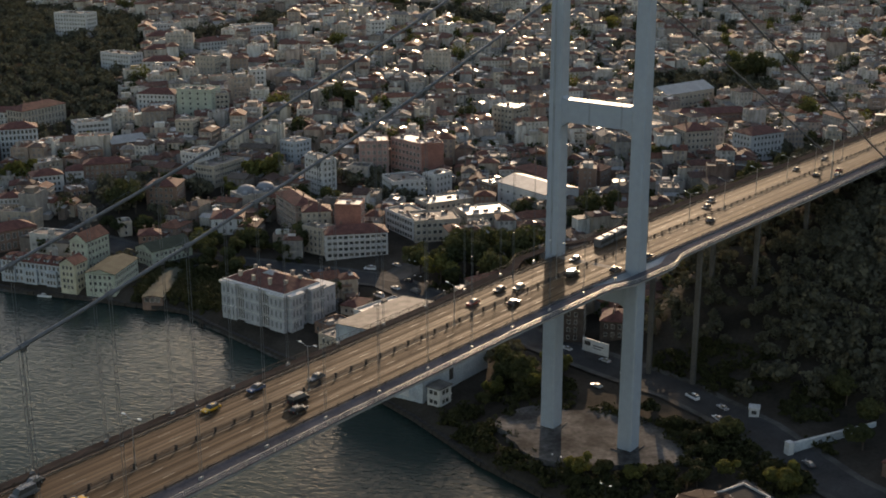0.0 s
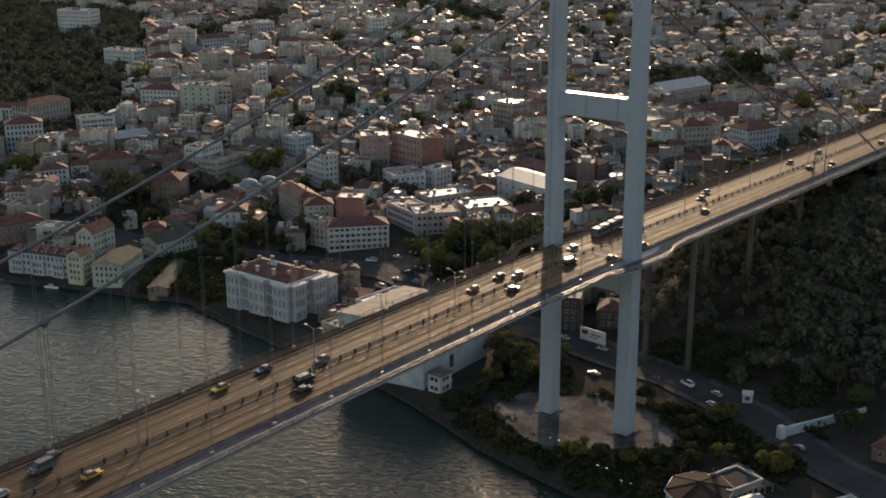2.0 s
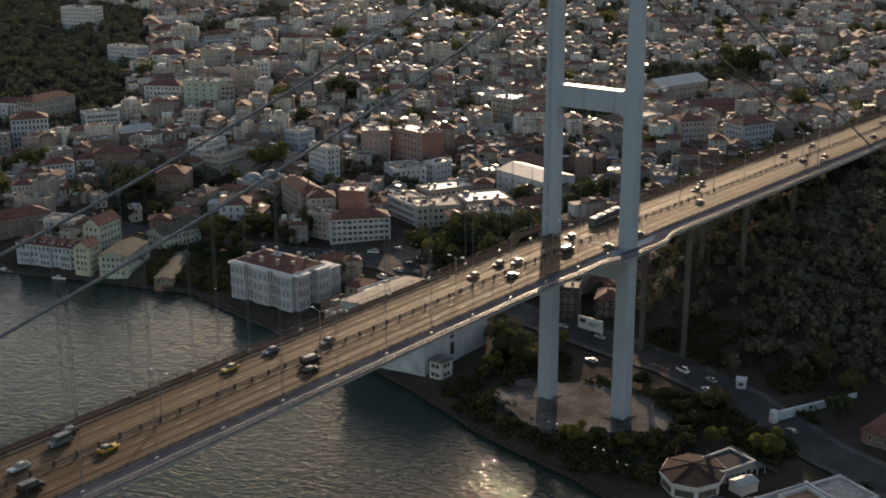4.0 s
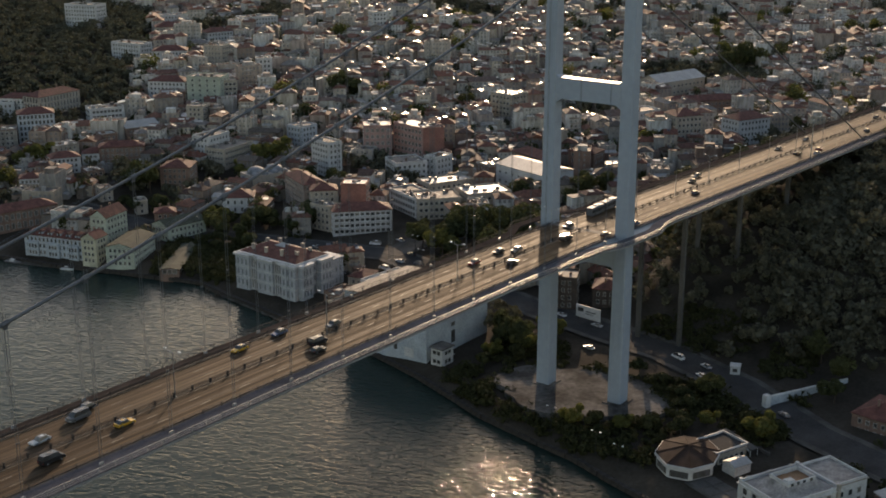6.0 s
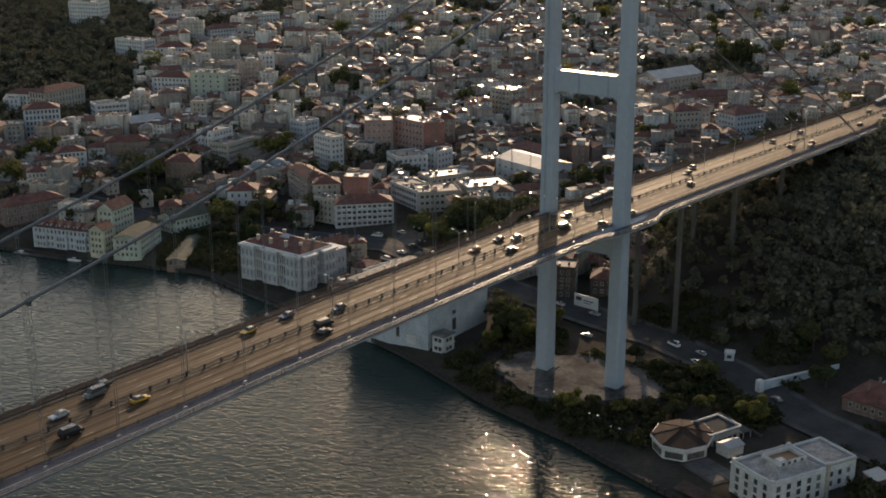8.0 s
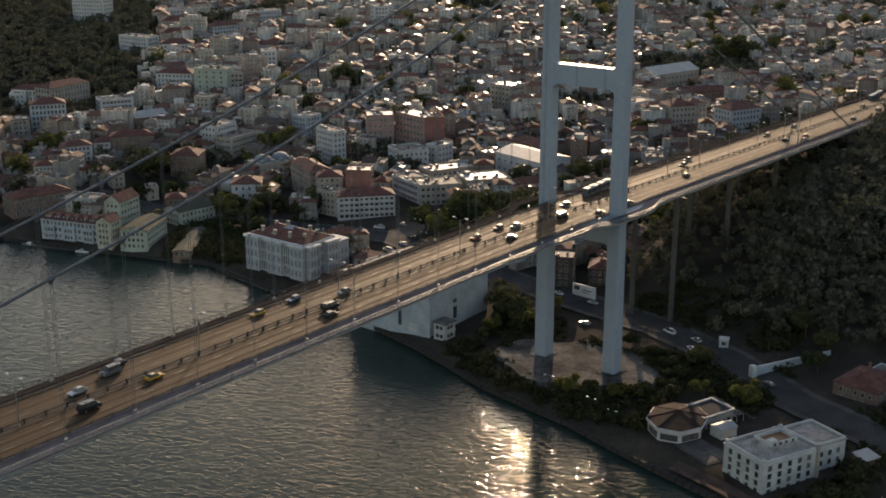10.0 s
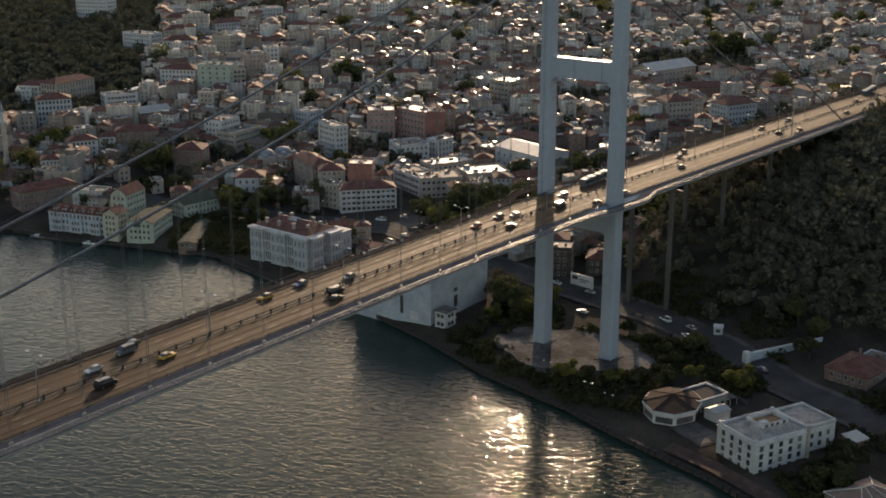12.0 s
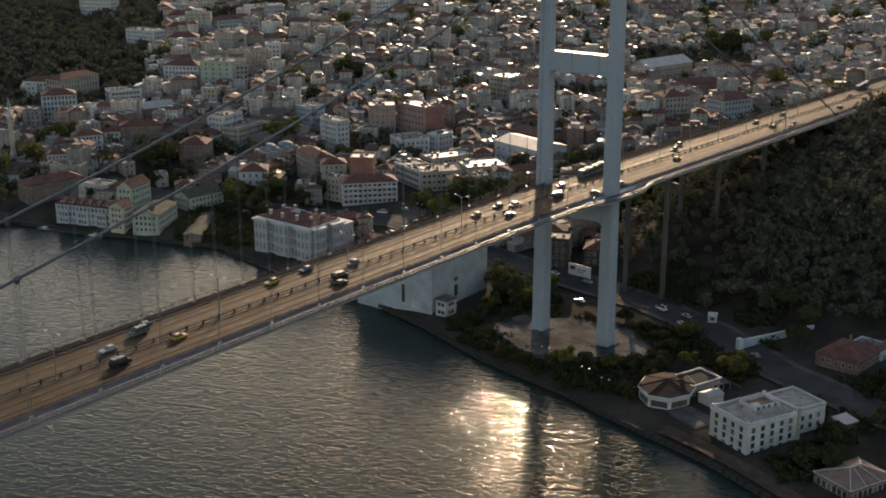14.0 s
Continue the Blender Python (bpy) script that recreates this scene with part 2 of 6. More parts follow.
M = {
    "steel": plain("tower_paint", (0.28, 0.318, 0.362), 0.5, 0.0, 0.10, 0.04, 0.5, 0.0, speck=0.06),
    "girder": plain("girder_paint", (0.33, 0.35, 0.36), 0.5, 0.0, 0.18, 0.08, 0.9, 0.08),
    "cable": plain("cable_wrap", (0.115, 0.120, 0.128), 0.55, 0.3, 0.2, 0.5, 3, 0.1),
    # bright with the sun's glint painted in; near parapet and edge beams
    "rail": plain("sunlit_rail_paint", (0.34, 0.335, 0.32), 0.45, 0.3, 0.2, 0.3, 2, 0.05, spec=0.35),
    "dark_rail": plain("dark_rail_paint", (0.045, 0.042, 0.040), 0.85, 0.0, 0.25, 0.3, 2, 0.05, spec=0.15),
    "road": road_mat(),
    "walkway": plain("walkway_surface", (0.090, 0.090, 0.100), 0.95, 0, 0.25, 0.2, 2, 0.1, spec=0.0),
    # brown darkened to paint the fence's shade on the far footway
    "shaded_walkway": plain("shaded_walkway_surface", (0.062, 0.050, 0.044), 0.95, 0, 0.3, 0.2, 2, 0.1, spec=0.0),
    "kerb": plain("kerb_concrete", (0.19, 0.165, 0.14), 0.8, 0, 0.3, 0.2, 2, 0.1, spec=0.2),
    "marking": plain("road_paint", (0.15, 0.125, 0.095), 0.6, 0, 0.3, 0.4, 3, 0.1),
    "concrete": plain("concrete", (0.10, 0.095, 0.088), 0.9, 0, 0.3, 0.1, 1.5, 0.3, spec=0.15),
    "pad": plain("pale_concrete", (0.12, 0.113, 0.106), 0.95, 0, 0.75, 0.11, 0.7, 0.3, spec=0.05, speck=0.45),
    "stone": plain("quay_stone", (0.050, 0.044, 0.039), 0.9, 0, 0.5, 0.3, 2, 0.5, spec=0.15),
    "asphalt": plain("street_asphalt", (0.050, 0.049, 0.048), 0.9, 0, 0.4, 0.1, 1.5, 0.2, spec=0.08),
    # paler asphalt that paints sunlight onto the inner street
    "sunlit_asphalt": plain("sunlit_street_asphalt", (0.115, 0.104, 0.092), 0.9, 0, 0.4, 0.12, 1.5, 0.2, spec=0.1),
    "pavement": plain("paving", (0.085, 0.079, 0.072), 0.9, 0, 0.4, 0.2, 2, 0.2, spec=0.08),
    "soil": plain("scrub_soil", (0.052, 0.044, 0.035), 0.95, 0, 0.5, 0.06, 0.8, 0.5, spec=0.03),
    "water": water_mat(),
    "wall": varied("house_plaster", [(0.46, 0.45, 0.42), (0.33, 0.29, 0.25), (0.24, 0.17, 0.135), (0.29, 0.265, 0.235), (0.33, 0.285, 0.235), (0.19, 0.125, 0.10), (0.42, 0.39, 0.35), (0.25, 0.235, 0.22), (0.52, 0.51, 0.48), (0.17, 0.14, 0.12), (0.36, 0.31, 0.25), (0.27, 0.20, 0.17), (0.22, 0.20, 0.18)]),
    # paler copy of house_plaster: distance haze is put into these colours
    "wall_far": varied("hazed_plaster", [(0.56, 0.53, 0.49), (0.46, 0.41, 0.36), (0.37, 0.30, 0.25), (0.44, 0.40, 0.35), (0.45, 0.39, 0.33), (0.31, 0.235, 0.19), (0.53, 0.49, 0.43), (0.38, 0.355, 0.33), (0.60, 0.57, 0.53), (0.28, 0.24, 0.21), (0.48, 0.42, 0.34), (0.36, 0.29, 0.25)], island=True),
    "roof": tile_roof("clay_tiles", [(0.145, 0.060, 0.042), (0.105, 0.052, 0.041), (0.155, 0.068, 0.045), (0.090, 0.056, 0.046), (0.120, 0.060, 0.044), (0.10, 0.085, 0.074)]),
    # clay tiles again, lifted and greyed to paint in the haze
    "roof_far": tile_roof("hazed_tiles", [(0.20, 0.090, 0.062), (0.155, 0.078, 0.060), (0.21, 0.105, 0.074), (0.15, 0.105, 0.088), (0.22, 0.205, 0.19), (0.175, 0.095, 0.070)], True),
    "flat_roof": plain("flat_roofing", (0.145, 0.130, 0.118), 0.75, 0, 0.5, 0.2, 1.5, 0.3, spec=0.35),
    "white": plain("white_paint", (0.50, 0.49, 0.475), 0.6, 0, 0.2, 0.2, 1.5, 0.1),
    "palace": plain("palace_stucco", (0.36, 0.37, 0.385), 0.7, 0, 0.16, 0.15, 1.2, 0.15),
    "trim": plain("stone_trim", (0.50, 0.49, 0.475), 0.7, 0, 0.15, 0.3, 2, 0.1),
    "cream": plain("cream_plaster", (0.48, 0.45, 0.33), 0.75, 0, 0.2, 0.2, 1.5, 0.15),
    "green": plain("pale_green_plaster", (0.38, 0.41, 0.33), 0.75, 0, 0.2, 0.2, 1.5, 0.15),
    "bluewhite": plain("bluish_plaster", (0.37, 0.405, 0.435), 0.7, 0, 0.2, 0.2, 1.5, 0.15),
    "pink": plain("pink_plaster", (0.34, 0.21, 0.18), 0.8, 0, 0.2, 0.15, 1.2, 0.15),
    "red": plain("red_plaster", (0.27, 0.12, 0.092), 0.8, 0, 0.25, 0.15, 1.2, 0.15),
    "beige": plain("beige_plaster", (0.37, 0.32, 0.26), 0.8, 0, 0.2, 0.15, 1.2, 0.15),
    "brown": plain("weathered_brick", (0.19, 0.12, 0.09), 0.85, 0, 0.3, 0.3, 2, 0.3),
    "dark_brick": plain("near_black_brick", (0.075, 0.060, 0.052), 0.9, 0, 0.4, 0.3, 2, 0.3, spec=0.1),
    "sheet": plain("roof_sheet", (0.30, 0.295, 0.285), 0.55, 0.0, 0.2, 0.15, 1.2, 0.1),
    "bright_sheet": plain("bright_roof_sheet", (0.42, 0.40, 0.37), 0.5, 0.0, 0.35, 0.25, 1.5, 0.1),
    "tin": plain("galvanised_tin", (0.40, 0.39, 0.37), 0.38, 0.5, 0.3, 0.4, 2.0, 0.15),
    "deck_tile": plain("terrace_tiles", (0.26, 0.13, 0.055), 0.7, 0, 0.3, 0.4, 3, 0.2),
    "dark_tile": plain("dark_brown_tiles", (0.042, 0.025, 0.019), 0.95, 0, 0.35, 0.4, 3, 0.4, spec=0.2),
    "green_roof": plain("mossy_sheet_roof", (0.055, 0.062, 0.045), 0.85, 0, 0.4, 0.2, 1.2, 0.2, spec=0.15),
    "villa_roof": plain("stained_roof_plaster", (0.33, 0.295, 0.265), 0.85, 0, 0.4, 0.35, 1.6, 0.3, spec=0.15, speck=0.35),
    "promenade": plain("reddish_paving", (0.085, 0.056, 0.046), 0.9, 0, 0.4, 0.3, 2, 0.3, spec=0.1),
    "pale_glass": plain("pale_curtained_glass", (0.17, 0.185, 0.20), 0.3, 0, 0.3, 0.5, 2, 0),
    "lead": plain("lead_dome", (0.20, 0.21, 0.225), 0.7, 0.1, 0.2, 0.5, 3, 0.1),
    "tile": plain("red_tiles", (0.125, 0.048, 0.037), 0.8, 0, 0.45, 0.4, 3, 0.5, spec=0.25),
    # pane tones raised a little for the town's haze
    "glass": varied("window_glass", [(0.055, 0.058, 0.06), (0.08, 0.08, 0.08), (0.13, 0.125, 0.12), (0.05, 0.052, 0.055), (0.22, 0.205, 0.185), (0.09, 0.088, 0.085), (0.06, 0.062, 0.065), (0.16, 0.15, 0.14)], rough=0.15),
    # grey panes with haze and sky reflection in the base colour
    "far_glass": plain("hazed_window_glass", (0.17, 0.165, 0.16), 0.3, 0, 0.3, 0.3, 1, 0),
    "frame": plain("window_frame", (0.45, 0.44, 0.42), 0.5, 0, 0.15, 0.3, 2, 0),
    "metal": plain("grey_metal", (0.35, 0.35, 0.35), 0.35, 0.7, 0.2, 0.4, 2, 0),
    "bark": plain("bark", (0.07, 0.05, 0.035), 0.9, 0, 0.3, 1, 5, 0.5),
    "leaf": leaf_mat("leaves", (0.030, 0.035, 0.018), (0.072, 0.077, 0.036), 0.22),
    # the yellow glow of backlit foliage is put into this colour
    "leaf_y": leaf_mat("backlit_yellow_leaves", (0.058, 0.064, 0.024), (0.13, 0.125, 0.042)),
    # leaf greens darkened to stand in for shade on the banks
    "shaded_scrub_leaf": leaf_mat("shaded_scrub_leaves", (0.020, 0.024, 0.012), (0.048, 0.050, 0.024), 0.08),
    # paler and greyer than the other leaves: hillside haze painted in
    "leaf_hazed": leaf_mat("hazed_wood_leaves", (0.062, 0.060, 0.044), (0.116, 0.107, 0.076), 0.10),
    "tyre": plain("tyre_rubber", (0.02, 0.02, 0.02), 0.8, 0, 0.2, 2, 8, 0),
    "panel": plain("glazed_panel", (0.05, 0.055, 0.07), 0.34, 0.0, 0.2, 0.5, 3, 0),
    "lamp": plain("lamp_glass", (0.75, 0.73, 0.68), 0.2, 0, 0.1, 2, 8, 0),
}
CAR = {n: plain("car_paint_" + n, c, 0.34, 0.0, 0.06, 0.5, 3, 0, spec=0.25) for n, c in {
    "white": (0.7, 0.7, 0.7), "black": (0.02, 0.02, 0.022), "silver": (0.40, 0.41, 0.42), "grey": (0.12, 0.12, 0.125), "yellow": (0.62, 0.34, 0.03), "blue": (0.05, 0.08, 0.16), "red": (0.25, 0.03, 0.025)}.items()}


# ---- mesh helpers ----
class Mesh:
    """Collects faces, each with a material slot, and links them as one object."""

    def __init__(self):
        self.v, self.f, self.s = [], [], []

    def poly(self, pts, slot=0):
        n = len(self.v)
        self.v += [tuple(p) for p in pts]
        self.f.append(tuple(range(n, n + len(pts))))
        self.s.append(slot)

    def grid(self, rings, slot=0, closed=True, caps=True):
        """Rings of equal length joined into a tube (closed) or a sheet."""
        n, k = len(self.v), len(rings[0])
        for r in rings:
            self.v += [tuple(p) for p in r]
        for i in range(len(rings) - 1):
            for j in range(k if closed else k - 1):
                a, b = n + i * k + j, n + i * k + (j + 1) % k
                self.f.append((a, b, b + k, a + k))
                self.s.append(slot)
        if closed and caps:
            self.f.append(tuple(range(n + k - 1, n - 1, -1)))
            self.f.append(tuple(range(n + (len(rings) - 1) * k, n + len(rings) * k)))
            self.s += [slot, slot]

    def box(self, x0, x1, y0, y1, z0, z1, slot=0, top=None):
        """A box; top = (dx, dy) draws its upper face in on every side."""
        a, b = top or (0, 0)
        lo = [(x0, y0, z0), (x1, y0, z0), (x1, y1, z0), (x0, y1, z0)]
        hi = [(x0 + a, y0 + b, z1), (x1 - a, y0 + b, z1), (x1 - a, y1 - b, z1), (x0 + a, y1 - b, z1)]
        self.grid([lo, hi], slot)

    def rod(self, a, b, r, n=6, slot=0, r2=None):
        a, b = Vector(a), Vector(b)
        q = (b - a).to_track_quat("Z", "Y")
        ring = [q @ Vector((math.cos(i * math.tau / n), math.sin(i * math.tau / n), 0)) for i in range(n)]
        self.grid([[a + p * r for p in ring], [b + p * (r if r2 is None else r2) for p in ring]], slot)

    def data(self, name, *mats, smooth=False):
        me = bpy.data.meshes.new(name)
        me.from_pydata(self.v, [], self.f)
        for m in mats:
            me.materials.append(m)
        me.polygons.foreach_set("material_index", self.s)
        if smooth:
            me.polygons.foreach_set("use_smooth", [True] * len(self.f))
        me.update()
        return me

    def part(self, name, parent, *mats, label="", smooth=False):
        ob = new(name, self.data(name, *mats, smooth=smooth))
        ob.parent = parent
        if label:
            tagged(ob, label)
        return ob


def share(name, data, parent, m=None):
    ob = new(name, data)
    ob.parent = parent
    if m is not None:
        ob.matrix_local = m
    return ob


def thing(name, label, category, m=None, group="", kind=""):
    ob = new(name)
    ob.empty_display_size = 0.5
    if m is not None:
        ob.matrix_world = m
    return tagged(ob, label, category, group, kind)


def step(a, b, x):
    t = min(1.0, max(0.0, (x - a) / (b - a)))
    return t * t * (3 - 2 * t)


# ---- land and water ----
SHORE_Y = [-900, -400, -200, -100, -81, -55, -37, -19, -4, 22, 40, 60, 72, 90, 104, 120, 136, 157, 181, 201, 211, 225, 244, 262, 276, 299, 316, 322, 345, 400, 600, 1500]
SHORE_X = [-420, -200, -112, -63, -55, -48, -42.5, -36, -33, -27, -20, -12.5, -9, -4, -1, 1, 2, 6, 10, 15, 13, 8, 3, -3, -8, -12, -17, -26, -32, -48, -80, -200]


def shore(y):
    return float(np.interp(y, SHORE_Y, SHORE_X))


def height(x, y):
    """Height of the land; a gentle valley with a hill at each side."""
    d = x - shore(y)
    if d <= 0:
        return -6.0
    h = 1.7 + 2.3 * step(0.5, 7, d) + 1.0 * step(7, 45, d) + 0.052 * max(d - 50, 0) * (1 - 0.25 * step(300, 900, d))
    h += 21 * (1 - math.exp(-max(y - 280, 0) * d / 50000))
    h += 27 * step(52, 130, x) * step(48, 4, y) + 17 * step(120, 330, x) * step(75, -45, y)
    if x > 20 and abs(y + 0.6) < 70:  # the deck stays clear of the hill
        h = min(h, 61.4 - 0.036 * (x - 30) + 0.6 * max(0, abs(y + 0.6) - 23))
    h += 0.6 * step(44, 26, math.hypot(x - 2, y))
    h += 1.5 * noise.noise((x * 0.012, y * 0.012, 0)) * step(60, 160, d)
    return h


def build_land():
    us = [-3000, -600, -200, -60, -20, -6, -1.0, -0.6, 0.0, 0.01, 1.5, 4]
    us += list(np.arange(8, 260, 6)) + list(np.arange(260, 900, 14)) + [950, 1050, 1200, 1500, 2000, 3000, 4200]
    ys = [-4200, -2500, -1500, -900, -600, -400, -300] + list(np.arange(-250, 360, 6)) + list(np.arange(360, 1000, 14)) + [1100, 1300, 1700, 2500, 4200]
    g = Mesh()
    rows = []
    for u in us:
        rows.append([(shore(y) + u, y, -7.0 if u < -0.5 else (1.9 if u == 0 else height(shore(y) + max(u, 0.05), y))) for y in ys])
    g.grid(rows, closed=False)
    tagged(new("ground", g.data("ground", M["soil"], smooth=True)), "dark scrubby soil slope behind a stone quay", "ground", kind="structure")
    w = Mesh()
    w.poly([(-4500, -4500, 0), (1500, -4500, 0), (1500, 4500, 0), (-4500, 4500, 0)])
    tagged(new("water", w.data("water", M["water"])), "rippled grey-green strait water with sun glint", "water", kind="structure")


def ribbon(pts, half, lift, step_len=4.0):
    """A strip of the given half width draped on the land along a line of plan points."""
    line = []
    for (x0, y0), (x1, y1) in zip(pts, pts[1:]):
        n = max(1, int(math.hypot(x1 - x0, y1 - y0) / step_len))
        line += [(x0 + (x1 - x0) * i / n, y0 + (y1 - y0) * i / n) for i in range(n)]
    line.append(pts[-1])
    rings = []
    for i, (x, y) in enumerate(line):
        a, b = line[max(0, i - 3)], line[min(len(line) - 1, i + 3)]
        t = Vector((b[0] - a[0], b[1] - a[1])).normalized()
        z = height(x, y) + lift
        ring = []
        for k in range(-3, 4):
            px, py = x - t.y * half * k / 3, y + t.x * half * k / 3
            ring.append((px, py, max(z, height(px, py) + lift)))
        rings.append(ring)
    g = Mesh()
    g.grid(rings, closed=False)
    return g


build_land()
COAST = [(-60, -260), (-5, -130), (15, -77), (36, -42), (49, -8), (54, 22), (64, 66), (84, 150), (70, 210), (52, 262), (48, 330)]
STREET = [(84, 150), (112, 150), (150, 120), (235, 105)]
for name, pts, half in (("road_coast", COAST, 6.5), ("road_street", STREET, 5)):
    tagged(new(name.replace("road_", "pavement_"), ribbon(pts, half + 2.6, 0.10).data(name, M["pavement"])), "worn grey paving beside the street", "pavement", kind="structure")
    tagged(new(name, ribbon(pts, half, 0.18).data(name, M["asphalt" if name == "road_coast" else "sunlit_asphalt"])), "dark patched asphalt street", "road", kind="structure")

tagged(new("pavement_promenade", ribbon([(shore(y) + 3.6, y) for y in range(-62, -140, -6)], 2.4, 0.12).data("pavement_promenade", M["promenade"])), "reddish worn paving along the waterside", "pavement", kind="structure")

# ---- the suspension bridge ----
YC, HALF = -0.6, 14.0


def deck_z(x):
    """Road level: rising gently to midspan, falling towards the land."""
    if x < -30:
        return 64.9 + 3.6 * (1 - ((x + 537) / 507) ** 2)
    if x > 30:
        return 64.9 - 0.036 * (x - 30) - 1.7
    return 64.9 - 1.7 * step(-30, 30, x)


def bulge(x):
    """How far the walkways swing out round the tower legs."""
    return 3.0 * step(24, 10, abs(x)) + 1.1 * step(-70, -25, x)


def span(x0, x1, d):
    n = max(1, round((x1 - x0) / d))
    return [x0 + (x1 - x0) * i / n for i in range(n + 1)]


def sweep(g, section, xs, slot=0, out=0.0, closed=True):
    """Carries a section of (y, z) along the deck; out: share of the walkway's bulge that it follows."""
    g.grid([[(x, YC + y + math.copysign(bulge(x) * out, y), deck_z(x) + z) for y, z in section] for x in xs], slot, closed)


def bar(y, z, w, h):
    return [(y - w / 2, z - h / 2), (y + w / 2, z - h / 2), (y + w / 2, z + h / 2), (y - w / 2, z + h / 2)]


def cable_z(x):
    return 70.0 + 95.0 * ((x + 537) / 537) ** 2 if x < 0 else 165.0 - 0.478 * x


def build_bridge():
    top = thing("suspension_bridge", "grey steel suspension bridge over the strait with six traffic lanes", "bridge")
    X0, X1 = -620.0, 560.0
    xs = span(X0, X1, 10)
    near = sorted(set(span(X0, -30, 10) + span(-30, 30, 2) + span(30, X1, 10)))
    g = Mesh()
    sweep(g, [(-11.6, -0.02), (-14.2, -1.2), (-9.0, -3.2), (9.0, -3.2), (14.2, -1.2), (11.6, -0.02)], xs)
    deck = g.part("deck_girder", top, M["girder"], label="shallow grey steel box girder")
    g = Mesh()
    sweep(g, [(-11.3, 0.0), (-11.3, 0.06), (11.3, 0.06), (11.3, 0.0)], xs)
    g.part("roadway", deck, M["road"], label="worn golden-brown asphalt carriageway with wheel tracks")
    g = Mesh()
    for y in (-11.0, -0.75, 0.75, 11.0):
        sweep(g, bar(y, 0.07, 0.18, 0.02), xs)
    g.part("edge_line", deck, M["marking"])
    dash = Mesh()
    dash.box(-1.5, 1.5, -0.08, 0.08, 0, 0.015)
    dd = dash.data("lane_dash", M["marking"])
    for y in (-7.5, -4.1, 4.1, 7.5):
        for i, x in enumerate(span(-260, 330, 12.0)):
            share("lane_dash", dd, deck, Matrix.Translation((x, YC + y, deck_z(x) + 0.066)) @ Matrix.Rotation(math.atan((deck_z(x - 1) - deck_z(x + 1)) / 2), 4, "Y"))
    for sgn in (-1, 1):
        g = Mesh()
        E, K = (16.75, 1.0) if sgn < 0 else (14.9, 1.0 + 1.85 / bulge(0))  # edge of the footway and its share of the swing
        sweep(g, [(sgn * 12.1, 0.18), (sgn * 12.1, -0.25), (sgn * (E - 0.05), -0.25), (sgn * (E + 0.15), -0.05), (sgn * (E + 0.15), 0.18)][::-sgn], near, out=K)
        # the strip beside the lanes stays straight
        sweep(g, [(sgn * 11.32, 0.02), (sgn * 11.32, 0.16), (sgn * 12.4, 0.16), (sgn * 12.4, 0.02)][::-sgn], near)
        g.part("walkway", top, M["walkway" if sgn < 0 else "shaded_walkway"], label="dark grey steel footway along the deck edge" if sgn < 0 else "brownish footway along the deck edge, fence shade in its colour")
        # outer parapet
        g = Mesh()
        sweep(g, bar(sgn * E, 1.35, 0.11, 0.09), near, out=K)
        # near rails painted bright for sun glint, far rails dark as if backlit
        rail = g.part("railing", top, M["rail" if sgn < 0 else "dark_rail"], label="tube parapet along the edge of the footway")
        for z, w, h in ((0.90, 0.05, 0.05), (0.45, 0.05, 0.05)):
            g = Mesh()
            sweep(g, bar(sgn * E, z, w, h), near, out=K)
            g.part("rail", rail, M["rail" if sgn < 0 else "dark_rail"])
        g = Mesh()
        sweep(g, bar(sgn * (E + 0.21), -0.22, 0.10, 0.5), near, out=K)
        # pale paint gives the edge beam its sunlit line
        g.part("fascia", rail, M["rail"], label="steel edge beam with sunlit brightness in its paint")
        post = Mesh()
        post.box(-0.06, 0.06, -0.05, 0.05, 0.15, 1.36, top=(0.015, 0.01))
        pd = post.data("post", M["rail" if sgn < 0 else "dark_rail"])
        for x in span(-268, 340, 4.0):
            share("post", pd, rail, Matrix.Translation((x, YC + sgn * (E + K * bulge(x)), deck_z(x))))
        g = Mesh()
        sweep(g, bar(sgn * 11.42, 0.13, 0.2, 0.2), xs)
        g.part("kerb", deck, M["kerb"] if sgn > 0 else M["concrete"], label="worn concrete kerb beside the lanes")
        # inner barrier between lanes and footway
        g = Mesh()
        sweep(g, bar(sgn * 11.75, 1.05, 0.09, 0.07), xs)
        sub_rail = Mesh()
        sweep(sub_rail, bar(sgn * 11.75, 0.62, 0.08, 0.26), xs)
        barrier = g.part("side_barrier", top, M["dark_rail"], label="dark steel guard rail beside the lanes")
        sub_rail.part("rail", barrier, M["dark_rail"])
        post = Mesh()
        post.box(-0.09, 0.09, -0.10, 0.10, 0.1, 1.2, top=(0.03, 0.03))
        pd = post.data("barrier_post", M["dark_rail"])
        for x in span(-268, 340, 5.5):
            share("barrier_post", pd, barrier, Matrix.Translation((x, YC + sgn * 11.75, deck_z(x))))
    # median guard rail
    g = Mesh()
    sweep(g, [(-0.24, 0.05), (-0.2, 0.14), (0.2, 0.14), (0.24, 0.05)], xs)
    med = g.part("median_barrier", top, M["dark_rail"], label="dark double guard rail on a low kerb down the middle")
    for y in (-0.28, 0.28):
        for z, h in ((0.70, 0.12), (1.0, 0.07)):
            g = Mesh()
            sweep(g, bar(y, z, 0.06, h), xs)
            g.part("rail", med, M["dark_rail"])
    post = Mesh()
    post.box(-0.14, 0.14, -0.24, 0.24, 0.05, 1.0, top=(0.04, 0.05))
    post.box(-0.2, 0.2, -0.3, 0.3, 1.0, 1.22, top=(0.06, 0.08))
    pd = post.data("median_post", M["dark_rail"])
    for x in span(-270, 342, 5.4):
        share("median_post", pd, med, Matrix.Translation((x, YC, deck_z(x))))
    # expansion joint at the tower
    for x in (-1.8,):
        g = Mesh()
